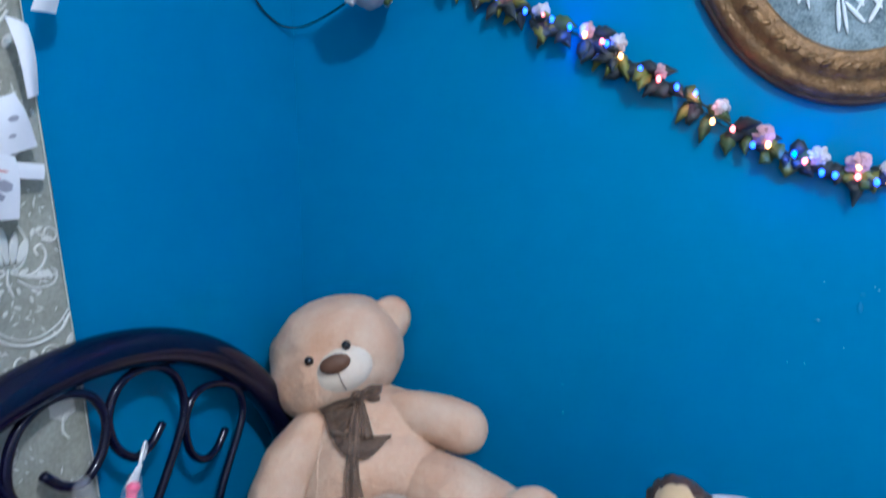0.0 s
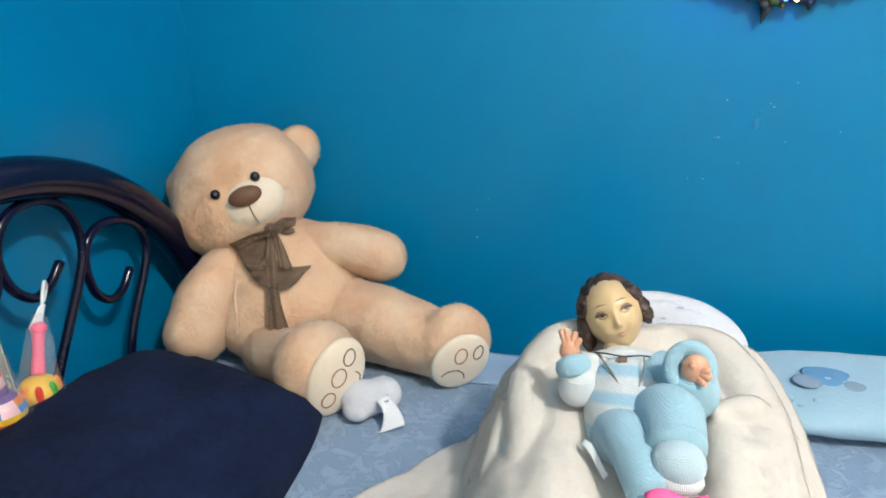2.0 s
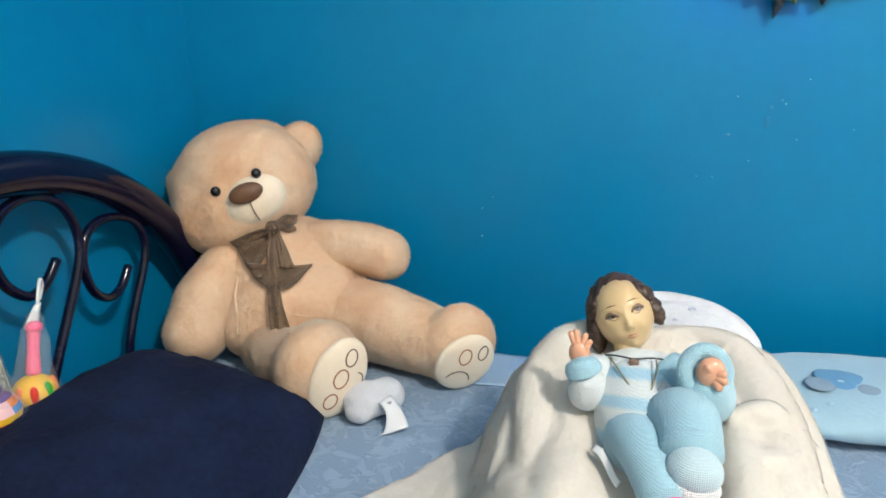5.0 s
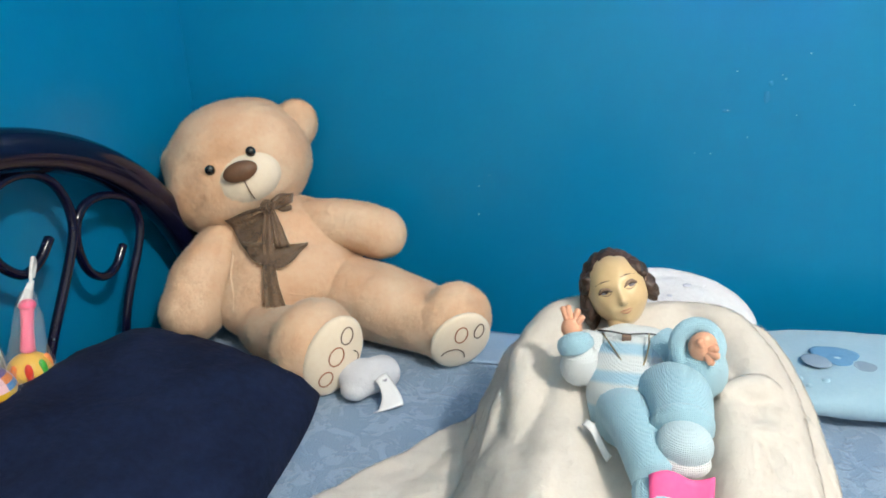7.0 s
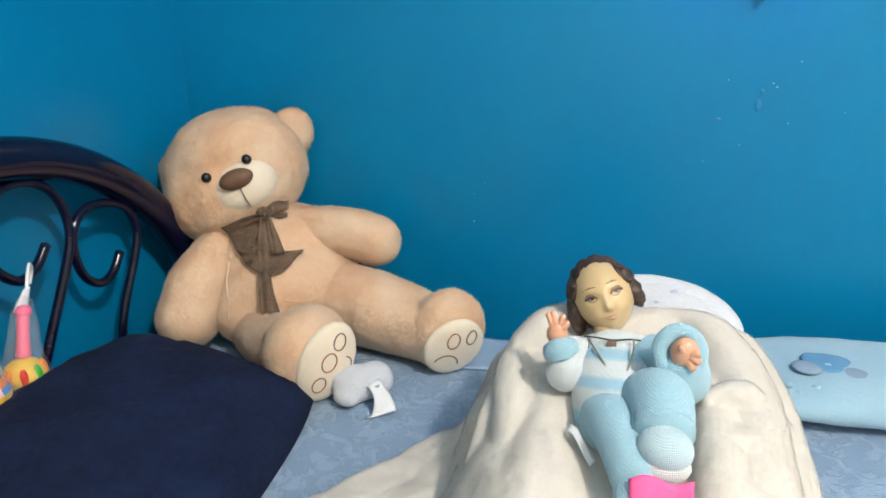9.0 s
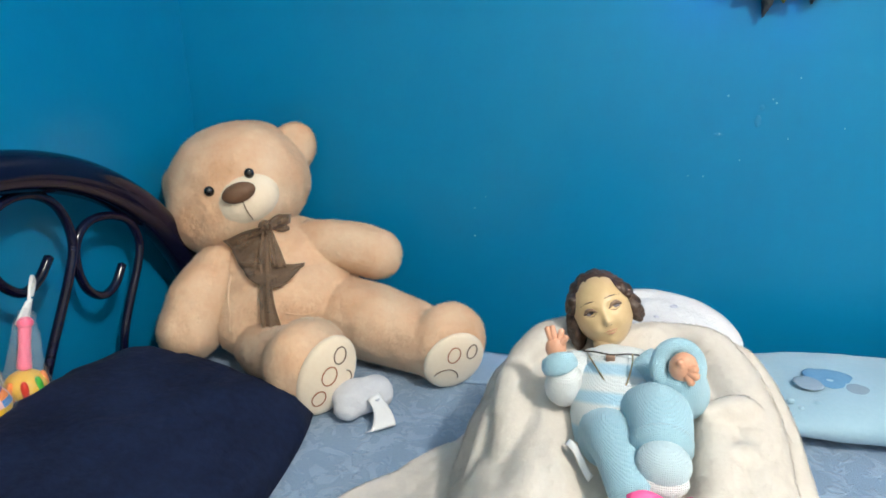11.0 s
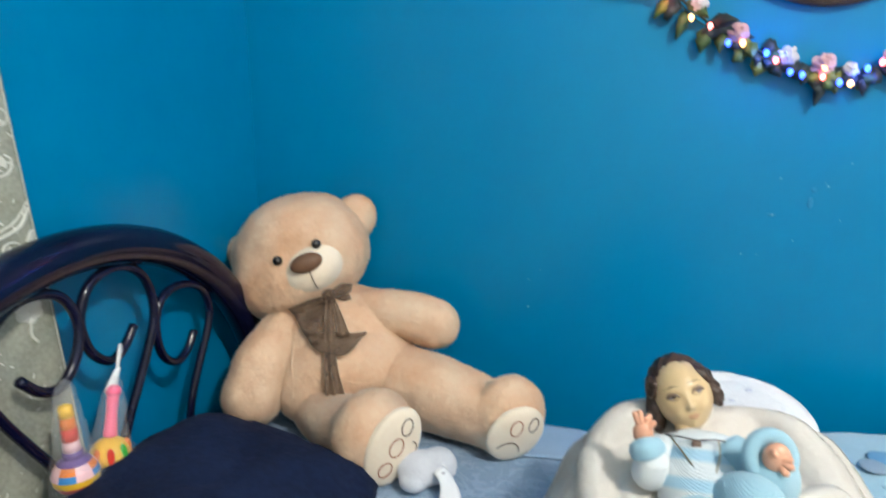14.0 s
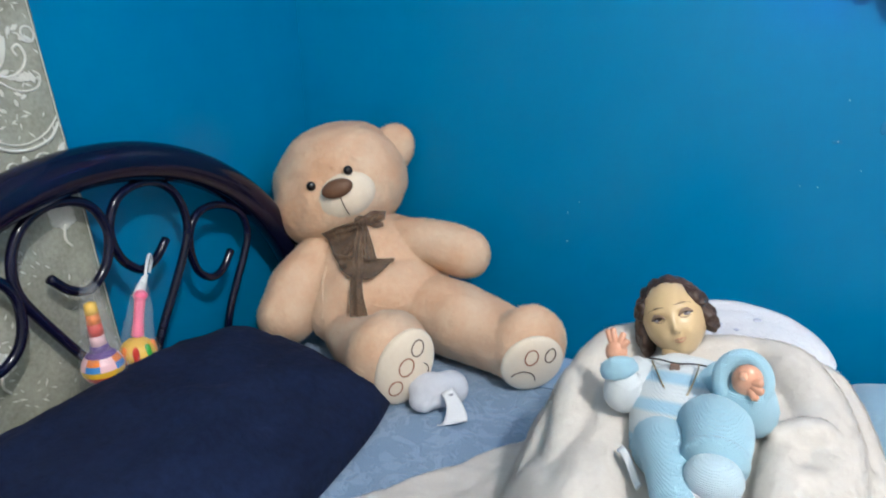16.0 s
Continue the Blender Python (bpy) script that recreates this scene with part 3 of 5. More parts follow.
tube(bm, [(-0.086, 0.024, 0.270), (-0.080, 0.0255, 0.252), (-0.073, 0.031, 0.236)], 0.0010, 6, 5)
part("mouth_seam", bm, M_THREAD, bear, "brown stitched mouth seam", local=True)
bm = BM()
tube(bm, [(-0.0375, 0.058, 0.256), (-0.034, 0.060, 0.266), (-0.034, 0.064, 0.275)], 0.0007, 6, 4)
part("mouth_seam", bm, M_THREAD, bear, local=True)
plush("arm", [], caps=[([(-0.138, 0.070, 0.154), (-0.169, 0.022, 0.112), (-0.190, -0.008, 0.064)], (0.038, 0.049, 0.051))])
plush("arm", [], caps=[([(0.015, 0.086, 0.166), (0.075, 0.052, 0.172), (0.131, 0.026, 0.160)], (0.046, 0.043, 0.045))])
plush("leg", [((0.220, -0.150, 0.061), (0.059, 0.047, 0.068), (0, 10, 8))], caps=[([(0.045, 0.020, 0.066), (0.122, -0.056, 0.062), (0.198, -0.130, 0.054)], (0.066, 0.065, 0.054))])
plush("leg", [((0.000, -0.170, 0.064), (0.066, 0.052, 0.068), (0, 12, 22))], caps=[([(-0.078, -0.030, 0.036), (-0.048, -0.100, 0.044), (-0.012, -0.150, 0.056)], (0.044, 0.048, 0.057))])


def front(x, z, blobs):
    """How far forward the stuffed body reaches at a place of the chest."""
    got = 0.10
    for (cx, cy, cz), (rx, ry, rz), _ in blobs:
        k = 1 - ((x - cx) / rx) ** 2 - ((z - cz) / rz) ** 2
        if k > 0:
            got = min(got, cy - ry * math.sqrt(k))
    return got


for seam in ([(-0.030, 0.100), (0.000, 0.094), (0.030, 0.098), (0.055, 0.108)], [(-0.118, 0.145), (-0.122, 0.120), (-0.120, 0.095), (-0.122, 0.070)]):
    bm = BM()
    tube(bm, [(x, front(x, z, TORSO) + 0.0005, z) for x, z in seam], 0.0016, 6, 5)
    part("seam", bm, M_FUR, bear, "sewn seam in the plush", local=True)


def sole(c, r, rot, rings):
    """A velour pad sewn on the foot; rings: (across, up, radius, thread); a negative radius is an open arc, turned by its fifth number."""
    m = pose(*c, *rot)
    bm = BM()
    got = bmesh.ops.create_uvsphere(bm, u_segments=28, v_segments=14, radius=1, matrix=m @ Matrix.Diagonal((*r, 1)))
    pad = part("foot_pad", bm, M_CREAM, bear, "cream velour foot pad", local=True)

    def on(a, b):
        k = max(0.0, 1 - (a / r[0]) ** 2 - (b / r[2]) ** 2)
        return m @ V(a, -r[1] * math.sqrt(k) - 0.0003, b)
    for a, b, q, thread, *swing in rings:
        bm = BM()
        if q > 0:
            tube(bm, [on(a + q * 0.85 * math.cos(w), b + 1.15 * q * math.sin(w)) for w in np.linspace(0, 2 * math.pi, 15)[:-1]], 0.0010, 5, 2, closed=True)
        else:
            w0 = math.radians(swing[0]) if swing else 0.0
            tube(bm, [on(a - q * 1.15 * math.cos(w), b - q * 1.15 * math.sin(w)) for w in np.linspace(w0 + 0.2, w0 + math.pi - 0.2, 10)], 0.0009, 5, 2)
        part("paw_stitching", bm, thread, pad, "stitched ring", local=True)


sole((0.220, -0.188, 0.050), (0.049, 0.014, 0.052), (14, 14, 12), [(-0.011, 0.019, 0.0115, M_THREAD_R), (0.018, 0.026, 0.0100, M_THREAD), (-0.010, -0.027, -0.017, M_THREAD)])
sole((0.026, -0.208, 0.060), (0.045, 0.016, 0.066), (8, 17, 24), [(0.004, 0.040, 0.0110, M_THREAD), (-0.005, 0.008, 0.0130, M_THREAD_R), (-0.010, -0.030, 0.0115, M_THREAD_R), (0.018, 0.000, -0.015, M_THREAD, -90)])


def ribbon(one, other, off=0.007, wave=0.0022, pleats=11.0):
    """A piece of ribbon laid on the chest between two edge lines, each a list of (x, z)."""
    bm = BM()
    A, B = spline([(x, 0, z) for x, z in one], 6), spline([(x, 0, z) for x, z in other], 6)
    k = min(len(A), len(B)) - 1

    def fn(u, v):
        i = min(int(round(u * k)), k)
        q = A[i].lerp(B[i], v)
        return V(q.x, front(q.x, q.z, TORSO + HEAD) - off - wave * math.sin(v * pleats + u * 4) - 0.002 * math.sin(u * 9), q.z)
    sheet(bm, fn, k, 14, 0.0010)
    part("bow_ribbon", bm, M_BOW, bear, "sheer brown organza ribbon", local=True)


ribbon([(-0.056, 0.225), (-0.090, 0.216), (-0.126, 0.200)], [(-0.054, 0.208), (-0.066, 0.184), (-0.090, 0.152)], 0.014, 0.0030, 15)
ribbon([(-0.054, 0.228), (-0.034, 0.238), (-0.012, 0.231)], [(-0.052, 0.216), (-0.036, 0.206), (-0.016, 0.207)], 0.012, 0.0030, 9)
ribbon([(-0.098, 0.172), (-0.062, 0.172), (-0.030, 0.168), (0.006, 0.166)], [(-0.088, 0.150), (-0.062, 0.144), (-0.034, 0.144), (0.004, 0.163)], 0.020)
ribbon([(-0.062, 0.216), (-0.067, 0.180), (-0.068, 0.140), (-0.067, 0.088), (-0.060, 0.043)], [(-0.050, 0.216), (-0.050, 0.180), (-0.047, 0.130), (-0.037, 0.088), (-0.033, 0.052)], 0.024)
ribbon([(-0.054, 0.214), (-0.048, 0.190), (-0.044, 0.166)], [(-0.045, 0.214), (-0.033, 0.190), (-0.022, 0.166)], 0.026)
bm = BM()
ell(bm, (-0.055, front(-0.055, 0.219, TORSO + HEAD) - 0.014, 0.220), (0.012, 0.009, 0.012), (0, 20, 0))
part("bow_knot", bm, M_BOW, bear, local=True)

# small white plush lying between the bear's feet, with its sewn-in tag
bm = BM()
ell(bm, (0.450, -0.368, 0.576), (0.036, 0.030, 0.027), (0, 0, 20))
ell(bm, (0.474, -0.356, 0.578), (0.030, 0.028, 0.027))
ell(bm, (0.444, -0.388, 0.567), (0.022, 0.020, 0.016))
white_plush = soften(single("plush_toy", bm, M_LINING, (0.45, -0.34, 0.55), "small white plush toy lying on the sheet beside the bear", "plush toy"), 0.004, 6, 0.004)
bm = BM()
sheet(bm, lambda u, v: (0.482 + 0.016 * u + 0.012 * math.sin(u * 3.1) + (v - 0.5) * (0.012 + 0.024 * u), -0.384 - 0.026 * u + (v - 0.5) * 0.016, 0.588 - 0.030 * min(1, u * 1.3) + 0.005 * math.sin(u * 5 + v * 2)), 14, 6, 0.0012)
part("fabric_tag", bm, M_WHITE, white_plush, "white satin care tag")
bm = BM()
box(bm, (0.484, -0.390, 0.5865), (0.492, -0.384, 0.5880))
part("tag_print", bm, M_GREYPRINT, white_plush)

# ---- blanket nest ----
XC, HW = 0.812, 0.163


def nest(u, v):
    """u: from the spread corner on the bed over the mound to its far foot; v: from the wall end to the near end."""
    y = -0.375 - 0.60 * v
    ends = math.sin(min(1.0, v * 5.5 + 0.08) * math.pi / 2)
    H = (0.228 - 0.105 * v) * ends
    hw = HW * (0.80 + 0.20 * ends)
    xc = XC - 0.012 * v
    su = 0.22
    if u < su:  # flat skirt on the bed
        f = 1 - u / su
        reach = max(0.0, (-y - 0.40)) * 0.85 * min(1, v * 8)
        x = xc - hw - 0.012 - f * max(0.0, reach - 0.012)
        z = 0.566 + 0.006 * fbm(x * 14, y * 14, 3.0) + 0.008 * math.sin(min(1.0, f * 5) * math.pi / 2) * (1 - f) - 0.012 * max(0, f - 0.92) / 0.08
        z += 0.020 * (1 - f) ** 4
    else:
        a = math.pi * (1 - (u - su) / (1 - su))
        c, s = math.cos(a), math.sin(a)
        x = xc + (hw if c > 0 else hw + 0.012) * math.copysign(abs(c) ** 0.85, c)
        z = 0.556 + H * max(s, 0) ** (0.74 if c > 0 else 1.02 + 0.9 * v)
        dip = 0.045 * math.exp(-((x - 0.80) / 0.062) ** 2) * max(0, min(1, (v - 0.16) * 8))
        z -= dip
        along = fbm(x * 8, y * 3.0, 2.0)
        fold = math.sin(38 * (x * 0.55 + y) + 5 * along) * (0.5 + 0.5 * fbm(x * 6, y * 6, 9.0))
        z += 0.0125 * fold * max(s, 0) ** 0.5 * (1.0 if x > 0.84 or x < 0.73 else 0.35)
        x += 0.010 * fbm(y * 11, z * 9, 5.0) * abs(c)
    z += 0.0016 * fbm(x * 26, y * 26, 7.0)
    return (x, y, max(z, 0.557))


bm = BM()
sheet(bm, nest, 190, 150, 0.008)
FOLDS = [([(0.756, -0.474, 0.768), (0.730, -0.484, 0.752), (0.708, -0.500, 0.726), (0.692, -0.52, 0.69)], (0.012, 0.022, 0.024, 0.02))]
# thick rolled folds pulled round the figure
for pts, r in (([(0.712, -0.450, 0.720), (0.700, -0.52, 0.716), (0.706, -0.60, 0.688), (0.712, -0.70, 0.645), (0.724, -0.84, 0.60)], (0.004, 0.024, 0.024, 0.024, 0.024)),
               ([(0.745, -0.560, 0.712), (0.742, -0.63, 0.698), (0.756, -0.70, 0.682), (0.770, -0.78, 0.665), (0.79, -0.88, 0.64)], (0.004, 0.020, 0.024, 0.022, 0.02)),
               ([(0.850, -0.455, 0.768), (0.898, -0.480, 0.752), (0.922, -0.55, 0.728), (0.920, -0.65, 0.705), (0.91, -0.80, 0.66)], (0.005, 0.026, 0.031, 0.030, 0.030)),
               ([(0.885, -0.545, 0.742), (0.890, -0.60, 0.725), (0.885, -0.68, 0.705), (0.880, -0.80, 0.66)], (0.004, 0.022, 0.028, 0.028))):
    FOLDS.append((pts, r))
# the turned-over hem on both sides and creases across
FOLDS += [([(0.900, -0.450, 0.752), (0.932, -0.475, 0.738), (0.948, -0.53, 0.712), (0.950, -0.62, 0.688), (0.944, -0.72, 0.658)], (0.006, 0.020, 0.025, 0.025, 0.024)),
          ([(0.738, -0.452, 0.744), (0.704, -0.500, 0.716), (0.680, -0.560, 0.682), (0.667, -0.640, 0.636), (0.655, -0.74, 0.592)], (0.006, 0.015, 0.016, 0.014, 0.012)),
          ([(0.876, -0.596, 0.746), (0.912, -0.585, 0.742), (0.950, -0.588, 0.712)], (0.006, 0.019, 0.014)), ([(0.874, -0.646, 0.732), (0.912, -0.634, 0.724), (0.952, -0.638, 0.690)], (0.006, 0.019, 0.014)),
          ([(0.872, -0.700, 0.716), (0.912, -0.690, 0.706), (0.952, -0.694, 0.668)], (0.006, 0.019, 0.014))]
for pts, r in FOLDS:
    tube(bm, pts, r, 22, 16)
blanket = single("blanket", bm, M_FLEECE, (0.815, -0.66, 0.552), "creamy white fleece baby blanket bunched into a nest around the doll", "blanket")
soften(blanket, 0.0035, 4, 0.0022, 0.04)
dt = bpy.data.textures.new("pile", "CLOUDS")
dt.noise_scale, dt.noise_depth = 0.013, 2
dm = blanket.modifiers.new("pile", "DISPLACE")
dm.texture, dm.strength, dm.mid_level, dm.texture_coords = dt, 0.0012, 0.5, "LOCAL"
pile(blanket, 420000, 0.0048, 0.0008, (-0.3, -0.6, -0.4), M_FLEECE, 5, lift=0.46, fuzz=0.14, tuft=0.003)

# the turned-over lining behind the head
def hood(u, v):
    a = math.pi * (0.06 + 0.88 * (1 - u))
    c, s = math.cos(a), math.sin(a)
    x = 0.848 + 0.092 * c * (1 - 0.18 * v)
    z = 0.727 + 0.052 * s * (1 - 0.45 * v) + 0.003 * fbm(x * 20, v * 4, 1.0)
    y = -0.395 - 0.075 * v - 0.03 * abs(c) ** 2 + 0.004 * fbm(x * 14, v * 3, 6.0)
    return (x, y, z)


bm = BM()
sheet(bm, hood, 50, 16, 0.010)
lining = single("blanket_lining", bm, M_LINING, (0.855, -0.42, 0.72), "white spotted inner layer of the blanket folded back", "blanket")
rnd = random.Random(11)
for i in range(13):
    u, v = rnd.uniform(0.12, 0.72), rnd.uniform(0.08, 0.75)
    c = Vector(hood(u, v))
    nrm = (Vector(hood(u + 0.02, v)) - c).cross(Vector(hood(u, v + 0.02)) - c).normalized()
    if nrm.y > 0:
        c = c - nrm * 0.010
    bm = BM()
    q = rnd.uniform(0.003, 0.0055)
    bmesh.ops.create_uvsphere(bm, u_segments=10, v_segments=6, radius=1, matrix=Matrix.Translation(c) @ nrm.to_track_quat("Z", "Y").to_matrix().to_4x4() @ Matrix.Diagonal((q, q * rnd.uniform(0.5, 0.9), 0.0014, 1)))
    part("printed_spot", bm, M_SPOT, lining, "grey printed spot")
bm = BM()
sheet(bm, lambda u, v: (0.757 + 0.022 * u + 0.004 * (v - 0.5), -0.632 - 0.030 * u + 0.004 * (v - 0.5), 0.722 + 0.004 * math.sin(u * 5) - 0.010 * u + 0.004 * v), 14, 4, 0.0015)
part("care_tag", bm, M_WHITE, blanket, "white satin ribbon tag")

# ---- doll: one mesh ----
bm = BM()
S, F, HR_, KS, KBL, KWH, BR, EW, LP, PB, LD = range(11)
hc = V(0.785, -0.492, 0.800)


def bump_at(x, z, cx, cz, sx, sz):
    return math.exp(-((x - cx) / sx) ** 2 - ((z - cz) / sz) ** 2)


def face_lift(x, z):
    """How far the modelled features stand out from the egg of the head."""
    f = 0.0060 * bump_at(x, z, 0.002, -0.0055, 0.0042, 0.0045) + 0.0030 * bump_at(x, z, 0.002, 0.002, 0.0034, 0.0085)
    f += 0.0042 * bump_at(x, z, 0.002, -0.031, 0.009, 0.007) + 0.0024 * bump_at(x, z, 0.002, -0.0175, 0.0075, 0.0042)
    for k in (-1, 1):
        f += 0.0030 * bump_at(x, z, 0.002 + k * 0.0160, -0.0120, 0.0090, 0.0090) - 0.0038 * bump_at(x, z, 0.0015 + k * 0.0135, 0.0075, 0.0068, 0.0050)
        f += 0.0010 * bump_at(x, z, 0.0015 + k * 0.0135, 0.0140, 0.008, 0.004)
    return f


def jaw(z):
    return 1 - 0.17 * max(0.0, min(1.0, (-z - 0.010) / 0.032)) ** 1.2


def face_y(x, z):
    k = 1 - (x / (0.0335 * jaw(z))) ** 2 - (z / 0.0410) ** 2
    return -0.0345 * math.sqrt(max(k, 0.0)) - face_lift(x, z)


def on_face(x, z, out=0.0):
    return hc + V(x, face_y(x, z) - out, z)


got = bmesh.ops.create_uvsphere(bm, u_segments=96, v_segments=72, radius=1)
for w in got["verts"]:
    x, y, z = w.co.x * 0.0335, w.co.y * 0.0345, w.co.z * 0.0410
    x *= jaw(z)
    if y < 0:
        y -= face_lift(x, z) * min(1.0, -w.co.y * 2.5)
    w.co = hc + V(x, y, z)
for f in {f for w in got["verts"] for f in w.link_faces}:
    f.material_index = F
for s in (-1, 1):
    cx = 0.0015 + s * 0.0135
    ell(bm, on_face(cx, 0.0066, -0.0022), (0.0062, 0.0034, 0.0030), (0, -6, 0), 16, 10, EW)
    ell(bm, on_face(cx + 0.0008, 0.0074, -0.0008), (0.0034, 0.0024, 0.0030), (0, 0, 0), 12, 8, BR)
    # painted lids and nostrils with their shade in umber, lashes, thin flat brows
    tube(bm, [on_face(cx - s * 0.0066, 0.0066, 0.0002), on_face(cx - s * 0.002, 0.0104, 0.0002), on_face(cx + s * 0.003, 0.0106, 0.0002), on_face(cx + s * 0.0080, 0.0072, 0.0002)], (0.0006, 0.0022, 0.0024, 0.0010), 6, 5, LD)
    tube(bm, [on_face(cx - s * 0.0062, 0.0068, 0.0005), on_face(cx, 0.0094, 0.0010), on_face(cx + s * 0.0078, 0.0066, 0.0004)], (0.0005, 0.0013, 0.0009), 6, 5, BR)
    tube(bm, [on_face(cx - s * 0.0055, 0.0052, 0.0000), on_face(cx, 0.0034, 0.0001), on_face(cx + s * 0.0058, 0.0050, 0.0000)], (0.0003, 0.0006, 0.0003), 6, 5, LD)
    tube(bm, [on_face(cx - s * 0.0078, 0.0186, -0.0001), on_face(cx, 0.0188, -0.0001), on_face(cx + s * 0.0088, 0.0160, -0.0001)], (0.0003, 0.0007, 0.0003), 6, 5, BR)
    ell(bm, on_face(0.002 + s * 0.0026, -0.0098, -0.0004), (0.0012, 0.0008, 0.0007), (0, 0, 0), 8, 6, LD)
    ell(bm, hc + V(s * 0.0335, -0.002, -0.003), (0.004, 0.007, 0.009), (0, 0, 0), 10, 8, F)
tube(bm, [on_face(-0.0045, -0.0170, 0.0001), on_face(0.0005, -0.0160, 0.0002), on_face(0.0025, -0.0165, 0.0002), on_face(0.0045, -0.0160, 0.0002), on_face(0.0095, -0.0168, 0.0001)], (0.0003, 0.0010, 0.0008, 0.0010, 0.0003), 8, 5, LP)
tube(bm, [on_face(-0.0030, -0.0185, 0.0001), on_face(0.0025, -0.0196, 0.0003), on_face(0.0080, -0.0184, 0.0001)], (0.0004, 0.0015, 0.0004), 8, 5, LP)
# hair: a waved cap and fuller sides
for c, r, tilt in ((hc + V(-0.001, 0.0108, 0.0092), (0.0360, 0.0330, 0.0370), (-12, -4, 0)), (hc + V(-0.0345, 0.004, -0.010), (0.0105, 0.018, 0.025), (0, 8, 0)),
                   (hc + V(0.0335, 0.004, -0.004), (0.0095, 0.017, 0.021), (0, -8, 0)), (hc + V(-0.0280, -0.001, 0.018), (0.0085, 0.016, 0.015), (0, 30, 0)), (hc + V(0.0275, -0.001, 0.018), (0.0085, 0.016, 0.015), (0, -30, 0))):
    got = bmesh.ops.create_uvsphere(bm, u_segments=40, v_segments=28, radius=1, matrix=pose(*c, *tilt) @ Matrix.Diagonal((*r, 1)))
    for w in got["verts"]:
        d = (w.co - hc).normalized()
        a = math.atan2(d.z, d.x)
        w.co += d * (0.0016 * math.sin(a * 17 + 3.0 * math.sin(d.y * 7)) + 0.0012 * fbm(w.co.x * 110, w.co.y * 110, w.co.z * 110))
    for f in {f for w in got["verts"] for f in w.link_faces}:
        f.material_index = HR_
# the head leans back and to its side
turn = Matrix.Translation(hc + V(0.001, 0.0, -0.004)) @ pose(0, 0, 0, -13, -22, 6) @ Matrix.Diagonal((0.93, 0.93, 0.95, 1)) @ Matrix.Translation(-hc)
bm.transform(turn)
# neck, jumper, arms
tube(bm, [(0.788, -0.503, 0.775), (0.791, -0.514, 0.762)], 0.012, 12, 3, F)
tube(bm, [(0.794, -0.512, 0.750), (0.799, -0.542, 0.738), (0.802, -0.578, 0.727), (0.806, -0.608, 0.718)], (0.024, 0.039, 0.044, 0.043), 28, 8, KS)
ell(bm, (0.798, -0.531, 0.752), (0.049, 0.026, 0.021), (-30, -4, 8), 24, 14, KS)
tube(bm, [(0.766, -0.535, 0.755), (0.754, -0.560, 0.743), (0.750, -0.574, 0.747), (0.751, -0.577, 0.765)], (0.018, 0.0195, 0.0185, 0.0165), 16, 6, KWH)
tube(bm, [(0.747, -0.576, 0.768), (0.745, -0.575, 0.773), (0.743, -0.572, 0.778)], (0.0175, 0.0182, 0.0155), 16, 4, KBL)
tube(bm, [(0.826, -0.544, 0.762), (0.848, -0.564, 0.756), (0.858, -0.588, 0.760), (0.852, -0.598, 0.782), (0.850, -0.601, 0.792)], (0.021, 0.024, 0.025, 0.024, 0.021), 18, 6, KBL)
tube(bm, [(0.850 + 0.0168 * math.cos(w), -0.604 + 0.008 * math.sin(w), 0.795 + 0.0175 * math.sin(w)) for w in np.linspace(0, 6.2832, 17)[:-1]], 0.0078, 12, 3, KBL, closed=True)
# palms and fingers
for base, tips, r in (((0.741, -0.569, 0.786), [(0.731, -0.566, 0.806), (0.736, -0.566, 0.808), (0.746, -0.566, 0.805), (0.751, -0.570, 0.800)], 0.0105),
                      ((0.853, -0.612, 0.800), [(0.863, -0.621, 0.804), (0.864, -0.623, 0.797), (0.860, -0.623, 0.790), (0.848, -0.619, 0.809)], 0.0125)):
    ell(bm, base, (r, r * 0.75, r * 1.15), (0, 0, 0), 14, 10, S)
    for q in tips:
        b = Vector(base)
        tube(bm, [b, b.lerp(Vector(q), 0.55) + V(0, -0.001, 0), q], (r * 0.38, r * 0.36, r * 0.27), 8, 4, S)
# trousers and booties
ell(bm, (0.808, -0.618, 0.722), (0.042, 0.028, 0.030), (-20, 0, 8), 24, 14, KBL)
tube(bm, [(0.822, -0.600, 0.732), (0.833, -0.622, 0.755), (0.835, -0.645, 0.757), (0.834, -0.668, 0.751)], (0.029, 0.030, 0.027, 0.0245), 24, 7, KBL)
tube(bm, [(0.792, -0.616, 0.728), (0.796, -0.638, 0.737), (0.803, -0.664, 0.735), (0.812, -0.702, 0.726)], (0.026, 0.0235, 0.0215, 0.019), 22, 7, KBL)
tube(bm, [(0.834, -0.662, 0.753), (0.834, -0.669, 0.751)], (0.0265, 0.0255), 22, 3, KBL)
ell(bm, (0.834, -0.684, 0.749), (0.0225, 0.020, 0.0185), (20, 0, 0), 22, 14, PB)
ell(bm, (0.833, -0.693, 0.740), (0.0215, 0.014, 0.009), (35, 0, 0), 18, 10, KWH)
ell(bm, (0.814, -0.710, 0.718), (0.020, 0.020, 0.017), (20, 0, 0), 20, 12, KBL)
doll = single("doll", bm, [M_SKIN2, M_SKIN, M_HAIR, M_KSTRIPE, M_KBLUE, M_KWHITE, M_BROW, M_EYEW, M_LIP, M_KPALE, M_LIDSHADE], (0.80, -0.60, 0.69),
              "painted plaster doll in light blue and white knitted clothes", "doll")

necklace = thing("necklace", (0.797, -0.57, 0.73), "thin black cord and tarnished chain with a wooden pendant", "necklace")
bm = BM()
tube(bm, [(0.768, -0.532, 0.776), (0.780, -0.548, 0.784), (0.795, -0.553, 0.785), (0.815, -0.552, 0.787), (0.842, -0.556, 0.786)], 0.0009, 6, 6)
bm.transform(Matrix.Translation((0, -0.001, -0.0085)))
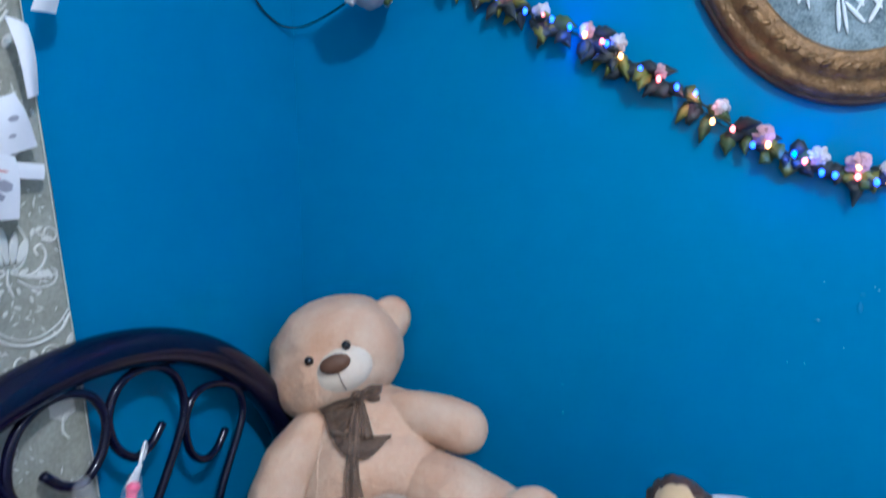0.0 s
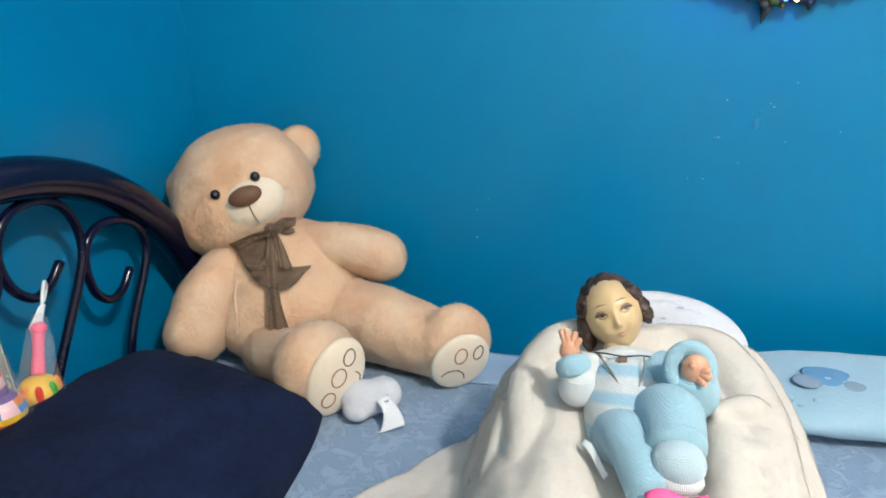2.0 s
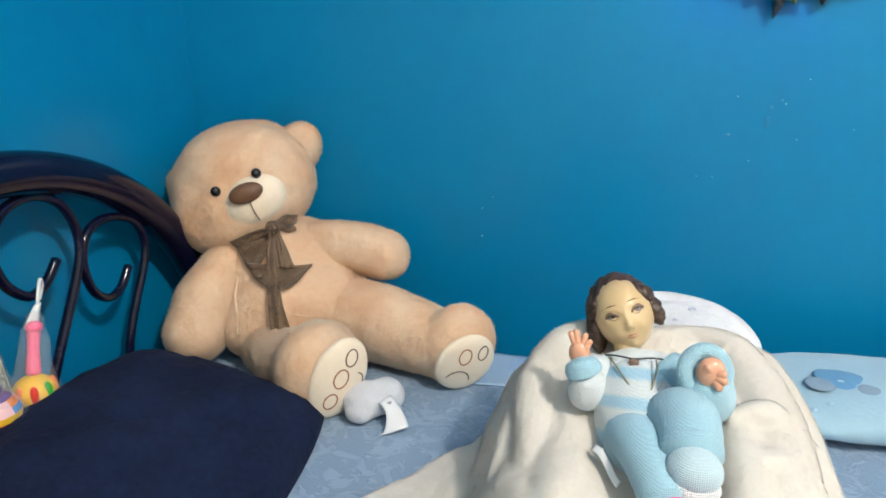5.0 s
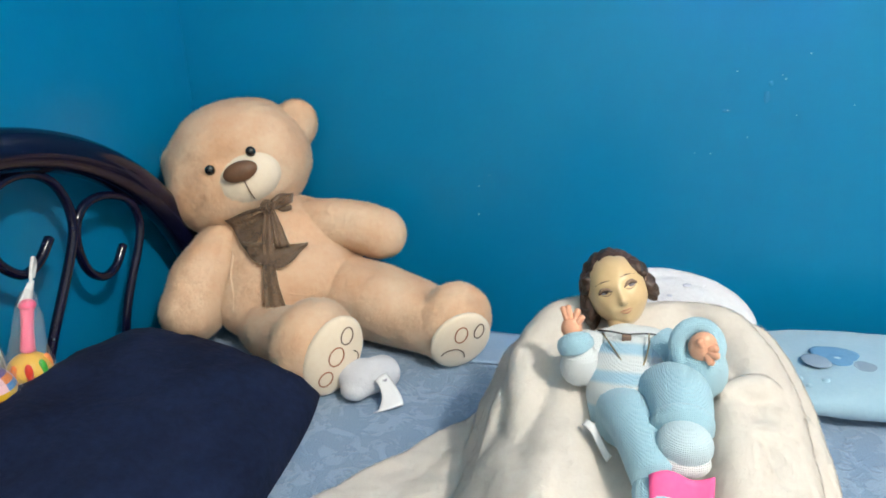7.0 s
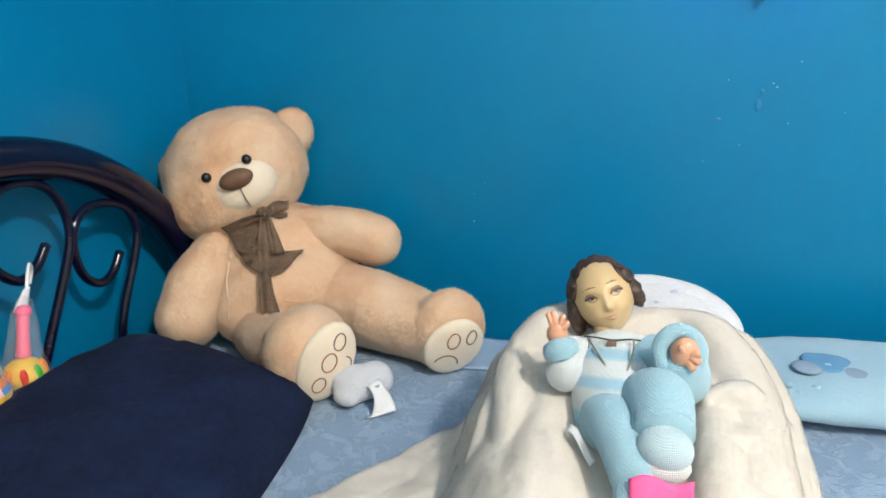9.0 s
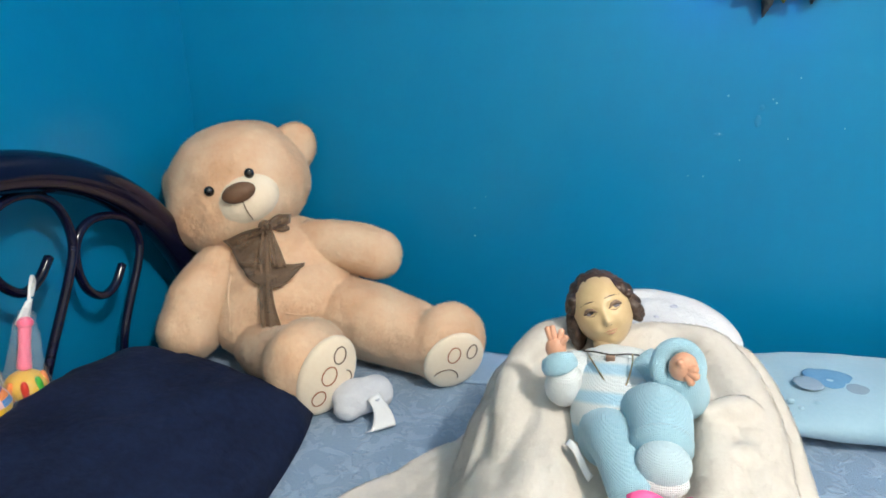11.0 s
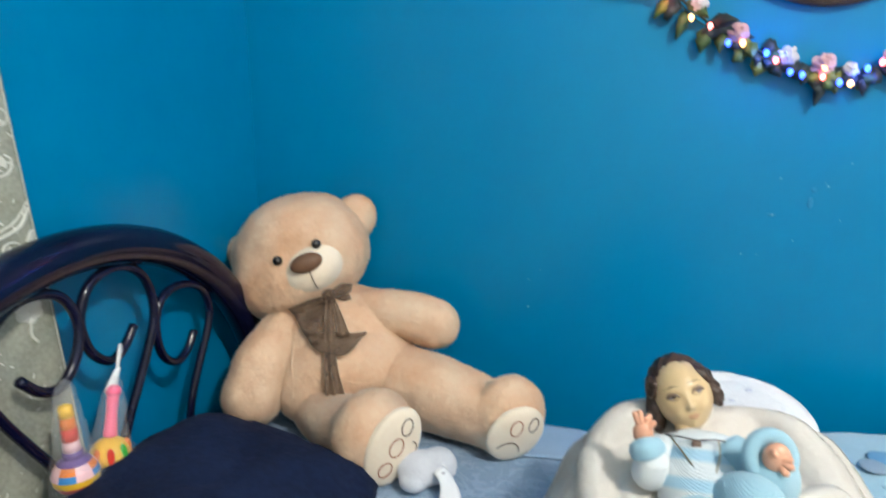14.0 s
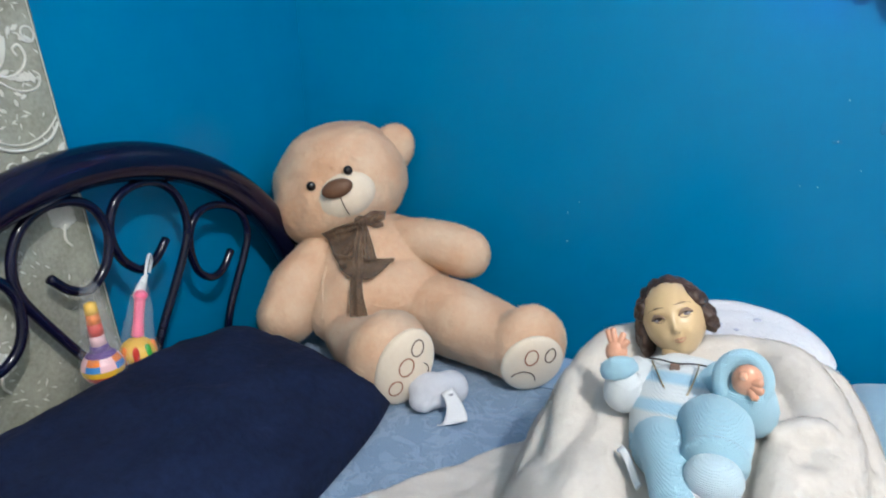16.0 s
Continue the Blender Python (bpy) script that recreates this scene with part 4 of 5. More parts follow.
part("cord", bm, M_CORD, necklace, "thin black cord")
bm = BM()
box(bm, (0.7895, -0.5605, 0.7765), (0.7985, -0.5555, 0.7865), 0.0012)
bm.transform(Matrix.Translation((0, -0.001, -0.0085)))
part("pendant", bm, M_PEND, necklace, "small carved wooden pendant")
for pts in ([(0.772, -0.540, 0.776), (0.780, -0.566, 0.776), (0.790, -0.590, 0.772), (0.800, -0.604, 0.765)], [(0.815, -0.553, 0.786), (0.813, -0.575, 0.784), (0.808, -0.592, 0.774), (0.800, -0.604, 0.765)]):
    bm = BM()
    tube(bm, pts, 0.0008, 6, 6)
    bm.transform(Matrix.Translation((0, -0.002, -0.0065)))
    part("chain", bm, M_CHAIN, necklace, "thin tarnished chain")
bm = BM()
box(bm, (0.7990, -0.6085, 0.752), (0.8012, -0.606, 0.766), 0.0005)
box(bm, (0.7960, -0.6085, 0.7595), (0.8042, -0.606, 0.7617), 0.0005)
bm.transform(Matrix.Translation((0, -0.002, -0.0065)))
part("charm", bm, M_CHAIN, necklace)

bm = BM()
sheet(bm, lambda u, v: (0.806 + 0.048 * u, -0.712 - 0.020 * v + 0.004 * u, 0.737 - 0.030 * v + 0.004 * math.sin(u * 7) + 0.003 * math.sin(u * 3 + v * 4)), 12, 8, 0.003)
single("pink_card", bm, M_PINK, (0.83, -0.72, 0.70), "crumpled neon pink paper card tucked under the doll's feet", "paper card")

# ---- toys hanging from the scrolls, in clear bags ----
rattle = thing("toy_maraca", (0.098, -0.630, 0.655), "striped plastic maraca toy in a clear bag on the headboard", "toy")
prof = [(0.765, 0.0075, M_YEL), (0.752, 0.0078, M_ORA), (0.738, 0.0085, M_RED), (0.722, 0.0090, M_LPNK), (0.708, 0.0110, M_PUR)]
for (z, r, m), z2 in zip(prof, (0.752, 0.738, 0.722, 0.708, 0.699)):
    bm = BM()
    tube(bm, [(0.098, -0.631 + (0.765 - z) * 0.03, z), (0.098, -0.631 + (0.765 - z2) * 0.03, z2)], (r, r * 1.12), 16, 2)
    part("handle_ring", bm, m, rattle)
rr = [(0.700, 0.012), (0.694, 0.019), (0.686, 0.024), (0.678, 0.0265), (0.670, 0.0255), (0.662, 0.021), (0.656, 0.012)]
for i, m in enumerate((M_PUR, M_ORA, M_BLU, M_YEL, M_RED, M_GRN)):
    bm = BM()
    (z1, r1), (z2, r2) = rr[i], rr[i + 1]
    A = [bm.verts.new((0.098 + r1 * math.cos(w), -0.629 + r1 * math.sin(w), z1)) for w in np.linspace(0, 6.283, 25)[:-1]]
    B = [bm.verts.new((0.098 + r2 * math.cos(w), -0.629 + r2 * math.sin(w), z2)) for w in np.linspace(0, 6.283, 25)[:-1]]
    for j in range(24):
        f = bm.faces.new((A[j], A[(j + 1) % 24], B[(j + 1) % 24], B[j]))
        f.material_index = (j // 3) % 2 if i in (1, 2) else 0
    part("body_band", bm, [m, M_LPNK], rattle)
bm = BM()
ell(bm, (0.098, -0.629, 0.657), (0.013, 0.013, 0.006))
part("base_cap", bm, M_PUR, rattle)


def bag(parent, pts, r, sq):
    bm = BM()
    tube(bm, pts, r, 16, 6, squash=sq)
    for v in bm.verts:
        v.co += V(0.002, 0.002, 0.002) * fbm(v.co.x * 60, v.co.y * 60, v.co.z * 60)
    b = part("clear_bag", bm, M_BAG, parent, "clear plastic film bag")
    return b


bag(rattle, [(0.096, -0.625, 0.795), (0.096, -0.626, 0.775), (0.098, -0.629, 0.72), (0.098, -0.629, 0.675), (0.098, -0.629, 0.645)], (0.006, 0.013, 0.020, 0.031, 0.030), 0.8)

shaker = thing("toy_rattle", (0.098, -0.575, 0.635), "pink and yellow plastic rattle toy hung in a clear bag", "toy")
bm = BM()
tube(bm, [(0.066, -0.507, 0.762), (0.070, -0.503, 0.780), (0.078, -0.512, 0.792), (0.084, -0.524, 0.782), (0.088, -0.533, 0.768)], 0.0022, 8, 6)
part("hook", bm, M_HANGER, shaker, "white plastic hanging hook")
bm = BM()
sheet(bm, lambda u, v: (0.090 + 0.002 * v, -0.535 - 0.016 * u + (v - 0.5) * (0.008 + 0.012 * u), 0.770 - 0.022 * u), 6, 4, 0.002)
part("header_tab", bm, M_HANGER, shaker, "translucent white bag tab")
bm = BM()
tube(bm, [(0.096, -0.554, 0.745), (0.097, -0.562, 0.720), (0.098, -0.570, 0.694)], (0.0075, 0.0068, 0.0085), 14, 5)
ell(bm, (0.096, -0.553, 0.747), (0.0095, 0.0095, 0.008))
part("handle", bm, M_PNK, shaker, "bright pink plastic handle")
bm = BM()
ell(bm, (0.099, -0.575, 0.672), (0.024, 0.024, 0.021), seg=28, ring=18)
part("cage", bm, M_YEL, shaker, "yellow slotted rattle cage")
for k, m in ((-150, M_ORA), (-60, M_GRN), (-105, M_RED), (-15, M_ORA)):
    w = math.radians(k + 60)
    bm = BM()
    ell(bm, (0.099 + 0.0205 * math.cos(w), -0.575 + 0.0205 * math.sin(w), 0.674), (0.005, 0.005, 0.014), (0, 0, k + 60))
    part("slot", bm, m, shaker)
bm = BM()
tube(bm, [(0.099, -0.576, 0.654), (0.099, -0.577, 0.640)], (0.0235, 0.019), 22, 3)
part("lower_cup", bm, M_BLU, shaker)
bm = BM()
ell(bm, (0.1195, -0.585, 0.648), (0.005, 0.008, 0.006))
part("dot", bm, M_RED, shaker)
bag(shaker, [(0.092, -0.546, 0.760), (0.096, -0.556, 0.735), (0.098, -0.567, 0.70), (0.099, -0.575, 0.67), (0.099, -0.578, 0.632)], (0.009, 0.015, 0.021, 0.030, 0.026), 0.85)

# ---- curtain with things pinned to it ----
def edge_y(z):
    return -0.548 - 0.088 * (z - 0.70)


def curtain_at(u, z):
    """A place on the hanging voile: u is metres from its free edge."""
    y = edge_y(z) - u
    fold = 0.012 * math.sin(u * 24 + 0.6 * math.sin(z * 2)) * min(1, u * 9) + 0.006 * math.sin(u * 61 + z)
    return V(0.026 + fold * 0.55 + 0.003 * fbm(y * 9, z * 5, 8.0), y, z)


bm = BM()
sheet(bm, lambda u, v: curtain_at(0.95 * u, 0.25 + 1.85 * v), 130, 60, 0.0015)
curtain = single("curtain", bm, M_VOILE, (0.03, -1.02, 0.25), "grey-white lace curtain with embroidered flowers hanging against the wall", "curtain")


def stitch(pts, r, label="white embroidered lace thread"):
    bm = BM()
    tube(bm, [curtain_at(max(0.003, a), z) + V(0.0022, 0, 0) for a, z in pts], r, 6, 5)
    part("embroidery", bm, M_THREADW, curtain, label)


def ring(a, z, q, r=0.0016, turns=1.0):
    stitch([(a + q * (1 - 0.45 * k / 12) * math.cos(6.283 * turns * k / 12), z + q * (1 - 0.45 * k / 12) * math.sin(6.283 * turns * k / 12)) for k in range(13)], r)


def petal(a, z, w, h, tilt):
    c, s = math.cos(math.radians(tilt)), math.sin(math.radians(tilt))
    bm = BM()

    def fn(u, v):
        t = (v - 0.5) * w * math.sin(math.pi * min(0.98, u * 0.93 + 0.05)) ** 0.7
        q = u * h
        return curtain_at(max(0.003, a + t * c + q * s), z - t * s + q * c) + V(0.003, 0, 0)
    sheet(bm, fn, 8, 5, 0.0014)
    part("embroidered_petal", bm, M_THREADW, curtain, "raised white embroidered petal")


re0 = random.Random(17)
for row_z, shift in ((0.985, 0.0), (1.36, 0.05), (1.72, 0.02)):
    for k in range(9):
        a0 = 0.004 + 0.105 * k + shift * 0.3
        stitch([(a0 + 0.105 * f, row_z - 0.030 * math.sin(math.pi * f) ** 0.6 + 0.0025 * math.sin(math.pi * 8 * f)) for f in np.linspace(0, 1, 9)], 0.0022)
        stitch([(a0 + 0.105 * f, row_z + 0.007 - 0.030 * math.sin(math.pi * f) ** 0.8) for f in np.linspace(0, 1, 7)], 0.0012)
        ring(a0 + 0.030, row_z - 0.048, 0.013, 0.0015, 1.2)
        ring(a0 + 0.072, row_z - 0.052, 0.012, 0.0015, -1.2)
        petal(a0 + 0.05, row_z - 0.062, 0.012, 0.026, 10)
        petal(a0 + 0.012, row_z - 0.045, 0.009, 0.022, -30)
def tulip(a, z):
    """An embroidered tulip: overlapping petals, a ribbed cup, curled leaves and scrolls on both sides."""
    for t in (-34, -17, 0, 17, 34):
        petal(a + t * 0.0004, z - 0.004, 0.011, 0.046 - abs(t) * 0.00035, t * 0.8)
    for s in (-1, 1):
        stitch([(a + s * p, z + q) for p, q in ((0.004, -0.012), (0.018, -0.006), (0.027, 0.012), (0.026, 0.030), (0.020, 0.042))], 0.0013)
        stitch([(a + s * p, z + q) for p, q in ((0.004, -0.014), (0.022, -0.020), (0.040, -0.012), (0.049, 0.004), (0.044, 0.017), (0.036, 0.012), (0.039, 0.004))], 0.0017)
        stitch([(a + s * p, z + q) for p, q in ((0.010, -0.024), (0.030, -0.036), (0.052, -0.034), (0.060, -0.020), (0.053, -0.013))], 0.0014)
        for k in range(6):
            petal(a + s * (0.014 + 0.007 * k), z - 0.018 - 0.004 * math.sin(k * 1.1), 0.006, 0.013, s * (60 + 22 * k))
        for k in range(4):
            petal(a + s * (0.034 + 0.006 * k), z + 0.028 + 0.006 * math.sin(k * 2.0), 0.005, 0.011, s * (25 + 30 * k))
        ring(a + s * 0.058, z + 0.030, 0.011, 0.0013, s * 1.3)
    stitch([(a, z - 0.010), (a + 0.003, z - 0.026), (a - 0.002, z - 0.044)], 0.0016)
    for k in range(10):
        w = 6.283 * k / 10
        petal(a + 0.030 * math.cos(w), z - 0.046 + 0.014 * math.sin(w), 0.0045, 0.009, math.degrees(w) * 1.7)


for a, z in ((0.072, 1.062), (0.30, 1.075), (0.20, 1.25), (0.44, 1.26), (0.52, 1.06), (0.05, 1.42), (0.30, 1.45), (0.70, 1.07), (0.66, 1.28)):
    tulip(a, z)
# the net of short threads between the flowers
bm = BM()
for k in range(2600):
    a, z = re0.uniform(0.006, 0.62), re0.uniform(0.62, 1.45)
    if fbm(a * 16, z * 16, 3.0) < -0.02:
        continue
    w, h = re0.uniform(0, 6.283), re0.uniform(0.0025, 0.006)
    da, dz = h * math.cos(w), h * math.sin(w)
    vs = [bm.verts.new(curtain_at(max(0.003, a + i * da - j * dz * 0.28), z + i * dz + j * da * 0.28) + V(0.0024, 0, 0)) for i, j in ((-1, 0), (0, -1), (1, 0), (0, 1))]
    top = bm.verts.new(curtain_at(max(0.003, a), z) + V(0.0034, 0, 0))
    for i in range(4):
        bm.faces.new((vs[i], vs[(i + 1) % 4], top))
lace = part("lace_ground", bm, M_THREADW, curtain, "fine white lace threads")
tagged(lace, "fine white lace threads", kind="stuff")
for a, z in ((0.035, 0.865), (0.30, 0.84), (0.16, 0.70), (0.50, 0.85)):
    for t in range(0, 360, 60):
        petal(a, z, 0.018, 0.018, t)
    stitch([(a, z - 0.012), (a + 0.004, z - 0.03), (a - 0.002, z - 0.042)], 0.0018)
stitch([(0.003, 0.3), (0.003, 0.7), (0.003, 1.1), (0.003, 1.5), (0.003, 2.05)], 0.0007, "hemmed edge of the curtain")


def pinned(name, quad, material, label, category, bend=0.004, thick=0.0012, off=0.012):
    """A card hung on the curtain; quad: (y, z) of its corners, top row first."""
    (y0, z0), (y1, z1), (y2, z2), (y3, z3) = quad
    bm = BM()

    def fn(u, v):
        y = (y0 * (1 - u) + y1 * u) * (1 - v) + (y3 * (1 - u) + y2 * u) * v
        z = (z0 * (1 - u) + z1 * u) * (1 - v) + (z3 * (1 - u) + z2 * u) * v
        return V(0.044 + off + bend * math.sin(u * 3.0 + v) + bend * math.sin(v * 4), y, z)
    sheet(bm, fn, 8, 8, thick)
    c = fn(0.5, 1)
    ob = single(name, bm, material, c, label, category, "papers pinned to the curtain", flat=True)

    def mark(kind, u0, v0, u1, v1, m, label="", push=0.0009):
        soft = kind in ("ink_shape", "pictured_object", "faint_drawing")
        b2 = BM()

        def spot(u, v):
            if soft:
                p, q = 2 * u - 1, 2 * v - 1
                u, v = 0.5 + 0.5 * p * math.sqrt(1 - q * q / 2) + 0.05 * math.sin(q * 5 + u0 * 30), 0.5 + 0.5 * q * math.sqrt(1 - p * p / 2)
            return fn(u0 + (u1 - u0) * u, v0 + (v1 - v0) * v) + V(push, 0, 0)
        sheet(b2, spot, 6, 6, 0.0006)
        return part(kind, b2, m, ob, label, flat=True)
    return ob, mark


page, mark = pinned("photo_page", [(-0.862, 1.152), (-0.736, 1.121), (-0.744, 0.949), (-0.870, 0.963)], M_PAPER,
                    "white printed page with six maroon photographs hung on the curtain", "printed page", off=0.014)
mark("peach_corner", 0.55, 0.01, 0.97, 0.13, M_PEACHPAPER, "faded peach page decoration")
mark("peach_corner", 0.30, 0.89, 0.98, 0.985, M_PEACHPAPER, "faded peach page decoration")
for k, (a, b) in enumerate(((0.05, 0.43), (0.52, 0.93))):
    for j in range(3):
        v0 = 0.20 + 0.225 * j
        ph = mark("photograph", a, v0, b, v0 + 0.218, M_MAROON, "maroon printed photograph")
        w = b - a
        mark("pictured_object", a + w * (0.42 if j == 1 else 0.28), v0 + 0.03 + (0.01 if j == 1 else 0), b - w * (0.32 if j == 1 else 0.15), v0 + (0.10 if j == 1 else 0.145), M_PHOTO, "silver-grey printed shape", 0.0016)
        mark("caption_bar", a + w * 0.05, v0 + 0.010, a + w * 0.2, v0 + 0.016, M_PAPER, "", 0.0016)
        if j == 1:
            mark("caption_bar", a + w * 0.22, v0 + 0.125, b - w * 0.18, v0 + 0.138, M_PAPER, "", 0.0016)
_, mark = pinned("card", [(-0.693, 1.241), (-0.648, 1.259), (-0.620, 1.200), (-0.669, 1.185)], M_PAPER, "tilted white card with faint grey drawing on the curtain", "card", off=0.016)
mark("faint_drawing", 0.45, 0.35, 0.75, 0.45, M_GREYPRINT)
mark("faint_drawing", 0.3, 0.66, 0.5, 0.72, M_GREYPRINT)
_, mark = pinned("drawing", [(-0.718, 1.194), (-0.656, 1.186), (-0.652, 1.114), (-0.728, 1.113)], M_PAPER, "white sheet with a red, blue and grey drawing on the curtain", "drawing", off=0.020)
mark("ink_shape", 0.08, 0.40, 0.55, 0.52, M_PINKPRINT)
mark("ink_shape", 0.30, 0.34, 0.62, 0.44, M_PINKPRINT, "", 0.0012)
mark("ink_shape", 0.55, 0.40, 0.86, 0.58, M_GREYPRINT)
mark("ink_shape", 0.50, 0.60, 0.72, 0.72, M_GREYPRINT)
mark("ink_shape", 0.08, 0.56, 0.45, 0.68, M_PALEBLUE)
mark("ink_shape", 0.10, 0.30, 0.24, 0.38, M_PALEBLUE)
mark("ink_shape", 0.12, 0.04, 0.30, 0.10, M_GREYPRINT)
mark("ink_shape", 0.52, 0.25, 0.80, 0.28, M_PINKPRINT)
pinned("slip_of_paper", [(-0.648, 1.180), (-0.613, 1.178), (-0.614, 1.160), (-0.649, 1.161)], M_PAPER, "small white slip of paper on the curtain", "slip of paper", 0.0008, off=0.010)
pinned("card", [(-0.650, 1.345), (-0.624, 1.340), (-0.612, 1.262), (-0.630, 1.255)], M_PAPER, "white paper strip hanging at the curtain's edge", "card", off=0.014)
pinned("postcard", [(-0.745, 1.345), (-0.660, 1.350), (-0.663, 1.279), (-0.738, 1.272)], M_PEACHPAPER, "orange printed postcard high on the curtain", "postcard", off=0.012)
pinned("card", [(-0.60, 1.415), (-0.575, 1.41), (-0.578, 1.365), (-0.615, 1.36)], M_PAPER, "white card high at the curtain's edge", "card", off=0.010)

# cone of wrapped flowers
bouquet = thing("wrapped_bouquet", (0.075, -0.742, 1.155), "small cellophane-wrapped bouquet with coral flowers pinned to the curtain", "bouquet")
bm = BM()
tube(bm, [(0.070, -0.735, 1.262), (0.072, -0.737, 1.235), (0.074, -0.741, 1.20), (0.074, -0.744, 1.158)], (0.036, 0.033, 0.018, 0.003), 16, 5, squash=0.45)
part("paper_cone", bm, M_CELLO, bouquet, "clear crinkled cellophane cone")
rb = random.Random(8)
for i in range(12):
    bm = BM()
    c = (0.090 + rb.uniform(-0.004, 0.004), -0.738 + rb.uniform(-0.022, 0.022), 1.212 + rb.uniform(-0.022, 0.024))
    for k in range(5):
        ell(bm, (c[0], c[1] + 0.004 * math.cos(k * 1.257), c[2] + 0.004 * math.sin(k * 1.257)), (0.0026, 0.0042, 0.0052), (rb.uniform(0, 90), 0, 0), 8, 6)
    part("flower", bm, M_PINKPRINT if i % 3 else M_PEACHPAPER, bouquet)
bm = BM()
ell(bm, (0.085, -0.743, 1.175), (0.004, 0.008, 0.014))
part("ribbon", bm, M_BLUEPRINT, bouquet, "dark blue ribbon")
for i in range(4):
    bm = BM()
    sheet(bm, lambda u, v: (0.086 + 0.004 * v, -0.768 + 0.016 * i + 0.012 * u + 0.004 * v, 1.235 + 0.024 * v + 0.004 * math.sin(i * 2)), 4, 4, 0.001)
    part("wrap_edge", bm, M_PAPER if i else M_LEAF2, bouquet)

# ---- garland with fairy lights ----
garland = thing("garland", (0.95, -0.02, 1.12), "artificial flower garland with coloured fairy lights hung across the wall", "garland")
vine = [(0.30, 1.56), (0.42, 1.50), (0.494, 1.455), (0.559, 1.415), (0.621, 1.385), (0.668, 1.350), (0.735, 1.308), (0.817, 1.246), (0.884, 1.200), (0.947, 1.172),
        (1.00, 1.150), (1.03, 1.140), (1.083, 1.150), (1.15, 1.175), (1.25, 1.22), (1.36, 1.29), (1.5, 1.40)]
line = spline([(x, -0.012, z + 0.003) for x, z in vine], 10)
rg = random.Random(21)
bm = BM()
tube(bm, [(q.x, -0.010 - 0.004 * rg.random(), q.z + rg.uniform(-0.004, 0.004)) for q in line[::3]], 0.0022, 6, 3)
part("vine", bm, M_WIRE, garland, "dark green vine wire")
bm = BM()
tube(bm, [(q.x, -0.012 - 0.006 * rg.random(), q.z + rg.uniform(-0.012, 0.010)) for q in line[::4]], 0.0010, 5, 3)
part("light_cord", bm, M_WIRE, garland, "thin cord of the fairy lights")


def leaf(c, length, width, yaw, tilt, m):
    bm = BM()
    mt = Matrix.Translation(c) @ Euler((radians(tilt), radians(yaw), radians(rg.uniform(-25, 25)))).to_matrix().to_4x4()

    def fn(u, v):
        w = width * math.sin(math.pi * (0.04 + 0.94 * u ** 0.75)) * (1 + 0.12 * math.sin(u * 26))
        return mt @ V((v - 0.5) * w, -0.010 * math.sin(u * 2.6) + 0.006 * abs(v - 0.5) * 2, -u * length)
    sheet(bm, fn, 7, 4, 0.0008)
    part("leaf", bm, m, garland)


def blossom(c, r, m):
    bm = BM()
    for ringi, (n, k, lift) in enumerate(((7, 1.0, 0.0), (6, 0.75, 0.005), (5, 0.5, 0.010), (3, 0.25, 0.014))):
        for j in range(n):
            w = 6.283 * j / n + ringi
            ell(bm, (c[0] + r * 0.55 * k * math.cos(w), c[1] - lift, c[2] + r * 0.55 * k * math.sin(w)), (r * rg.uniform(0.32, 0.55) * (k + 0.15), r * rg.uniform(0.12, 0.2), r * rg.uniform(0.3, 0.5) * (k + 0.15)), (rg.uniform(-45, 45), -math.degrees(w) + rg.uniform(-30, 30), rg.uniform(-45, 45)), 9, 6)
    part("flower", bm, m, garland, "silk rose")


N = len(line)
for i in range(0, N):
    q = line[i]
    for _ in range(rg.choice((0, 1, 1, 2))):
        # most leaves take the colour with backlit shade painted in
        m = rg.choice([M_LEAF, M_LEAF3, M_LEAF3, M_LEAF3, M_LEAF3, M_LEAF2])
        leaf((q.x + rg.uniform(-0.01, 0.01), -0.014 + rg.uniform(-0.006, 0.002), q.z + rg.uniform(-0.006, 0.006)), rg.uniform(0.034, 0.054) * (1.0 if q.z > 1.2 else 0.6), rg.uniform(0.018, 0.030), rg.uniform(-95, 95), rg.uniform(-28, 12), m)
for i in range(4, N, 11):
    q = line[i]
    blossom((q.x + rg.uniform(-0.006, 0.006), -0.022, q.z + rg.uniform(0.004, 0.016)), rg.uniform(0.013, 0.020), M_PETAL if i % 2 else M_PETALW)
for i in range(2, N, 4):
    q = line[i]
    bm = BM()
    ell(bm, (q.x + rg.uniform(-0.008, 0.008), -0.034, q.z + rg.uniform(-0.014, 0.010)), (0.0044, 0.0044, 0.0056), seg=10, ring=8)
    part("fairy_light", bm, M_GLOWS[(0, 1, 2, 0, 1, 0, 2, 0)[(i // 4) % 8]], garland, "small glowing fairy light")
# the long leaf hanging at the lowest point
leaf((1.022, -0.016, 1.147), 0.050, 0.018, 12, -4, M_LEAF3)
leaf((1.030, -0.014, 1.150), 0.032, 0.024, -14, -8, M_LEAF2)

# ---- oval mirror ----
MX, MZ, MA, MB = 1.015, 1.655, 0.262, 0.396
mirror = thing("oval_mirror", (MX, -0.002, MZ - MB), "oval wall mirror in a carved antique gold frame", "mirror")


def oval(a, b, y, n=96):
    return [V(MX + a * math.cos(6.2832 * k / n), y, MZ + b * math.sin(6.2832 * k / n)) for k in range(n)]


bm = BM()
profile = [(0.000, -0.002), (0.000, -0.018), (-0.006, -0.026), (-0.016, -0.030), (-0.024, -0.026), (-0.030, -0.028), (-0.042, -0.038), (-0.052, -0.036), (-0.058, -0.028), (-0.066, -0.030), (-0.072, -0.024), (-0.072, -0.008)]
n = 160
rows_ = []
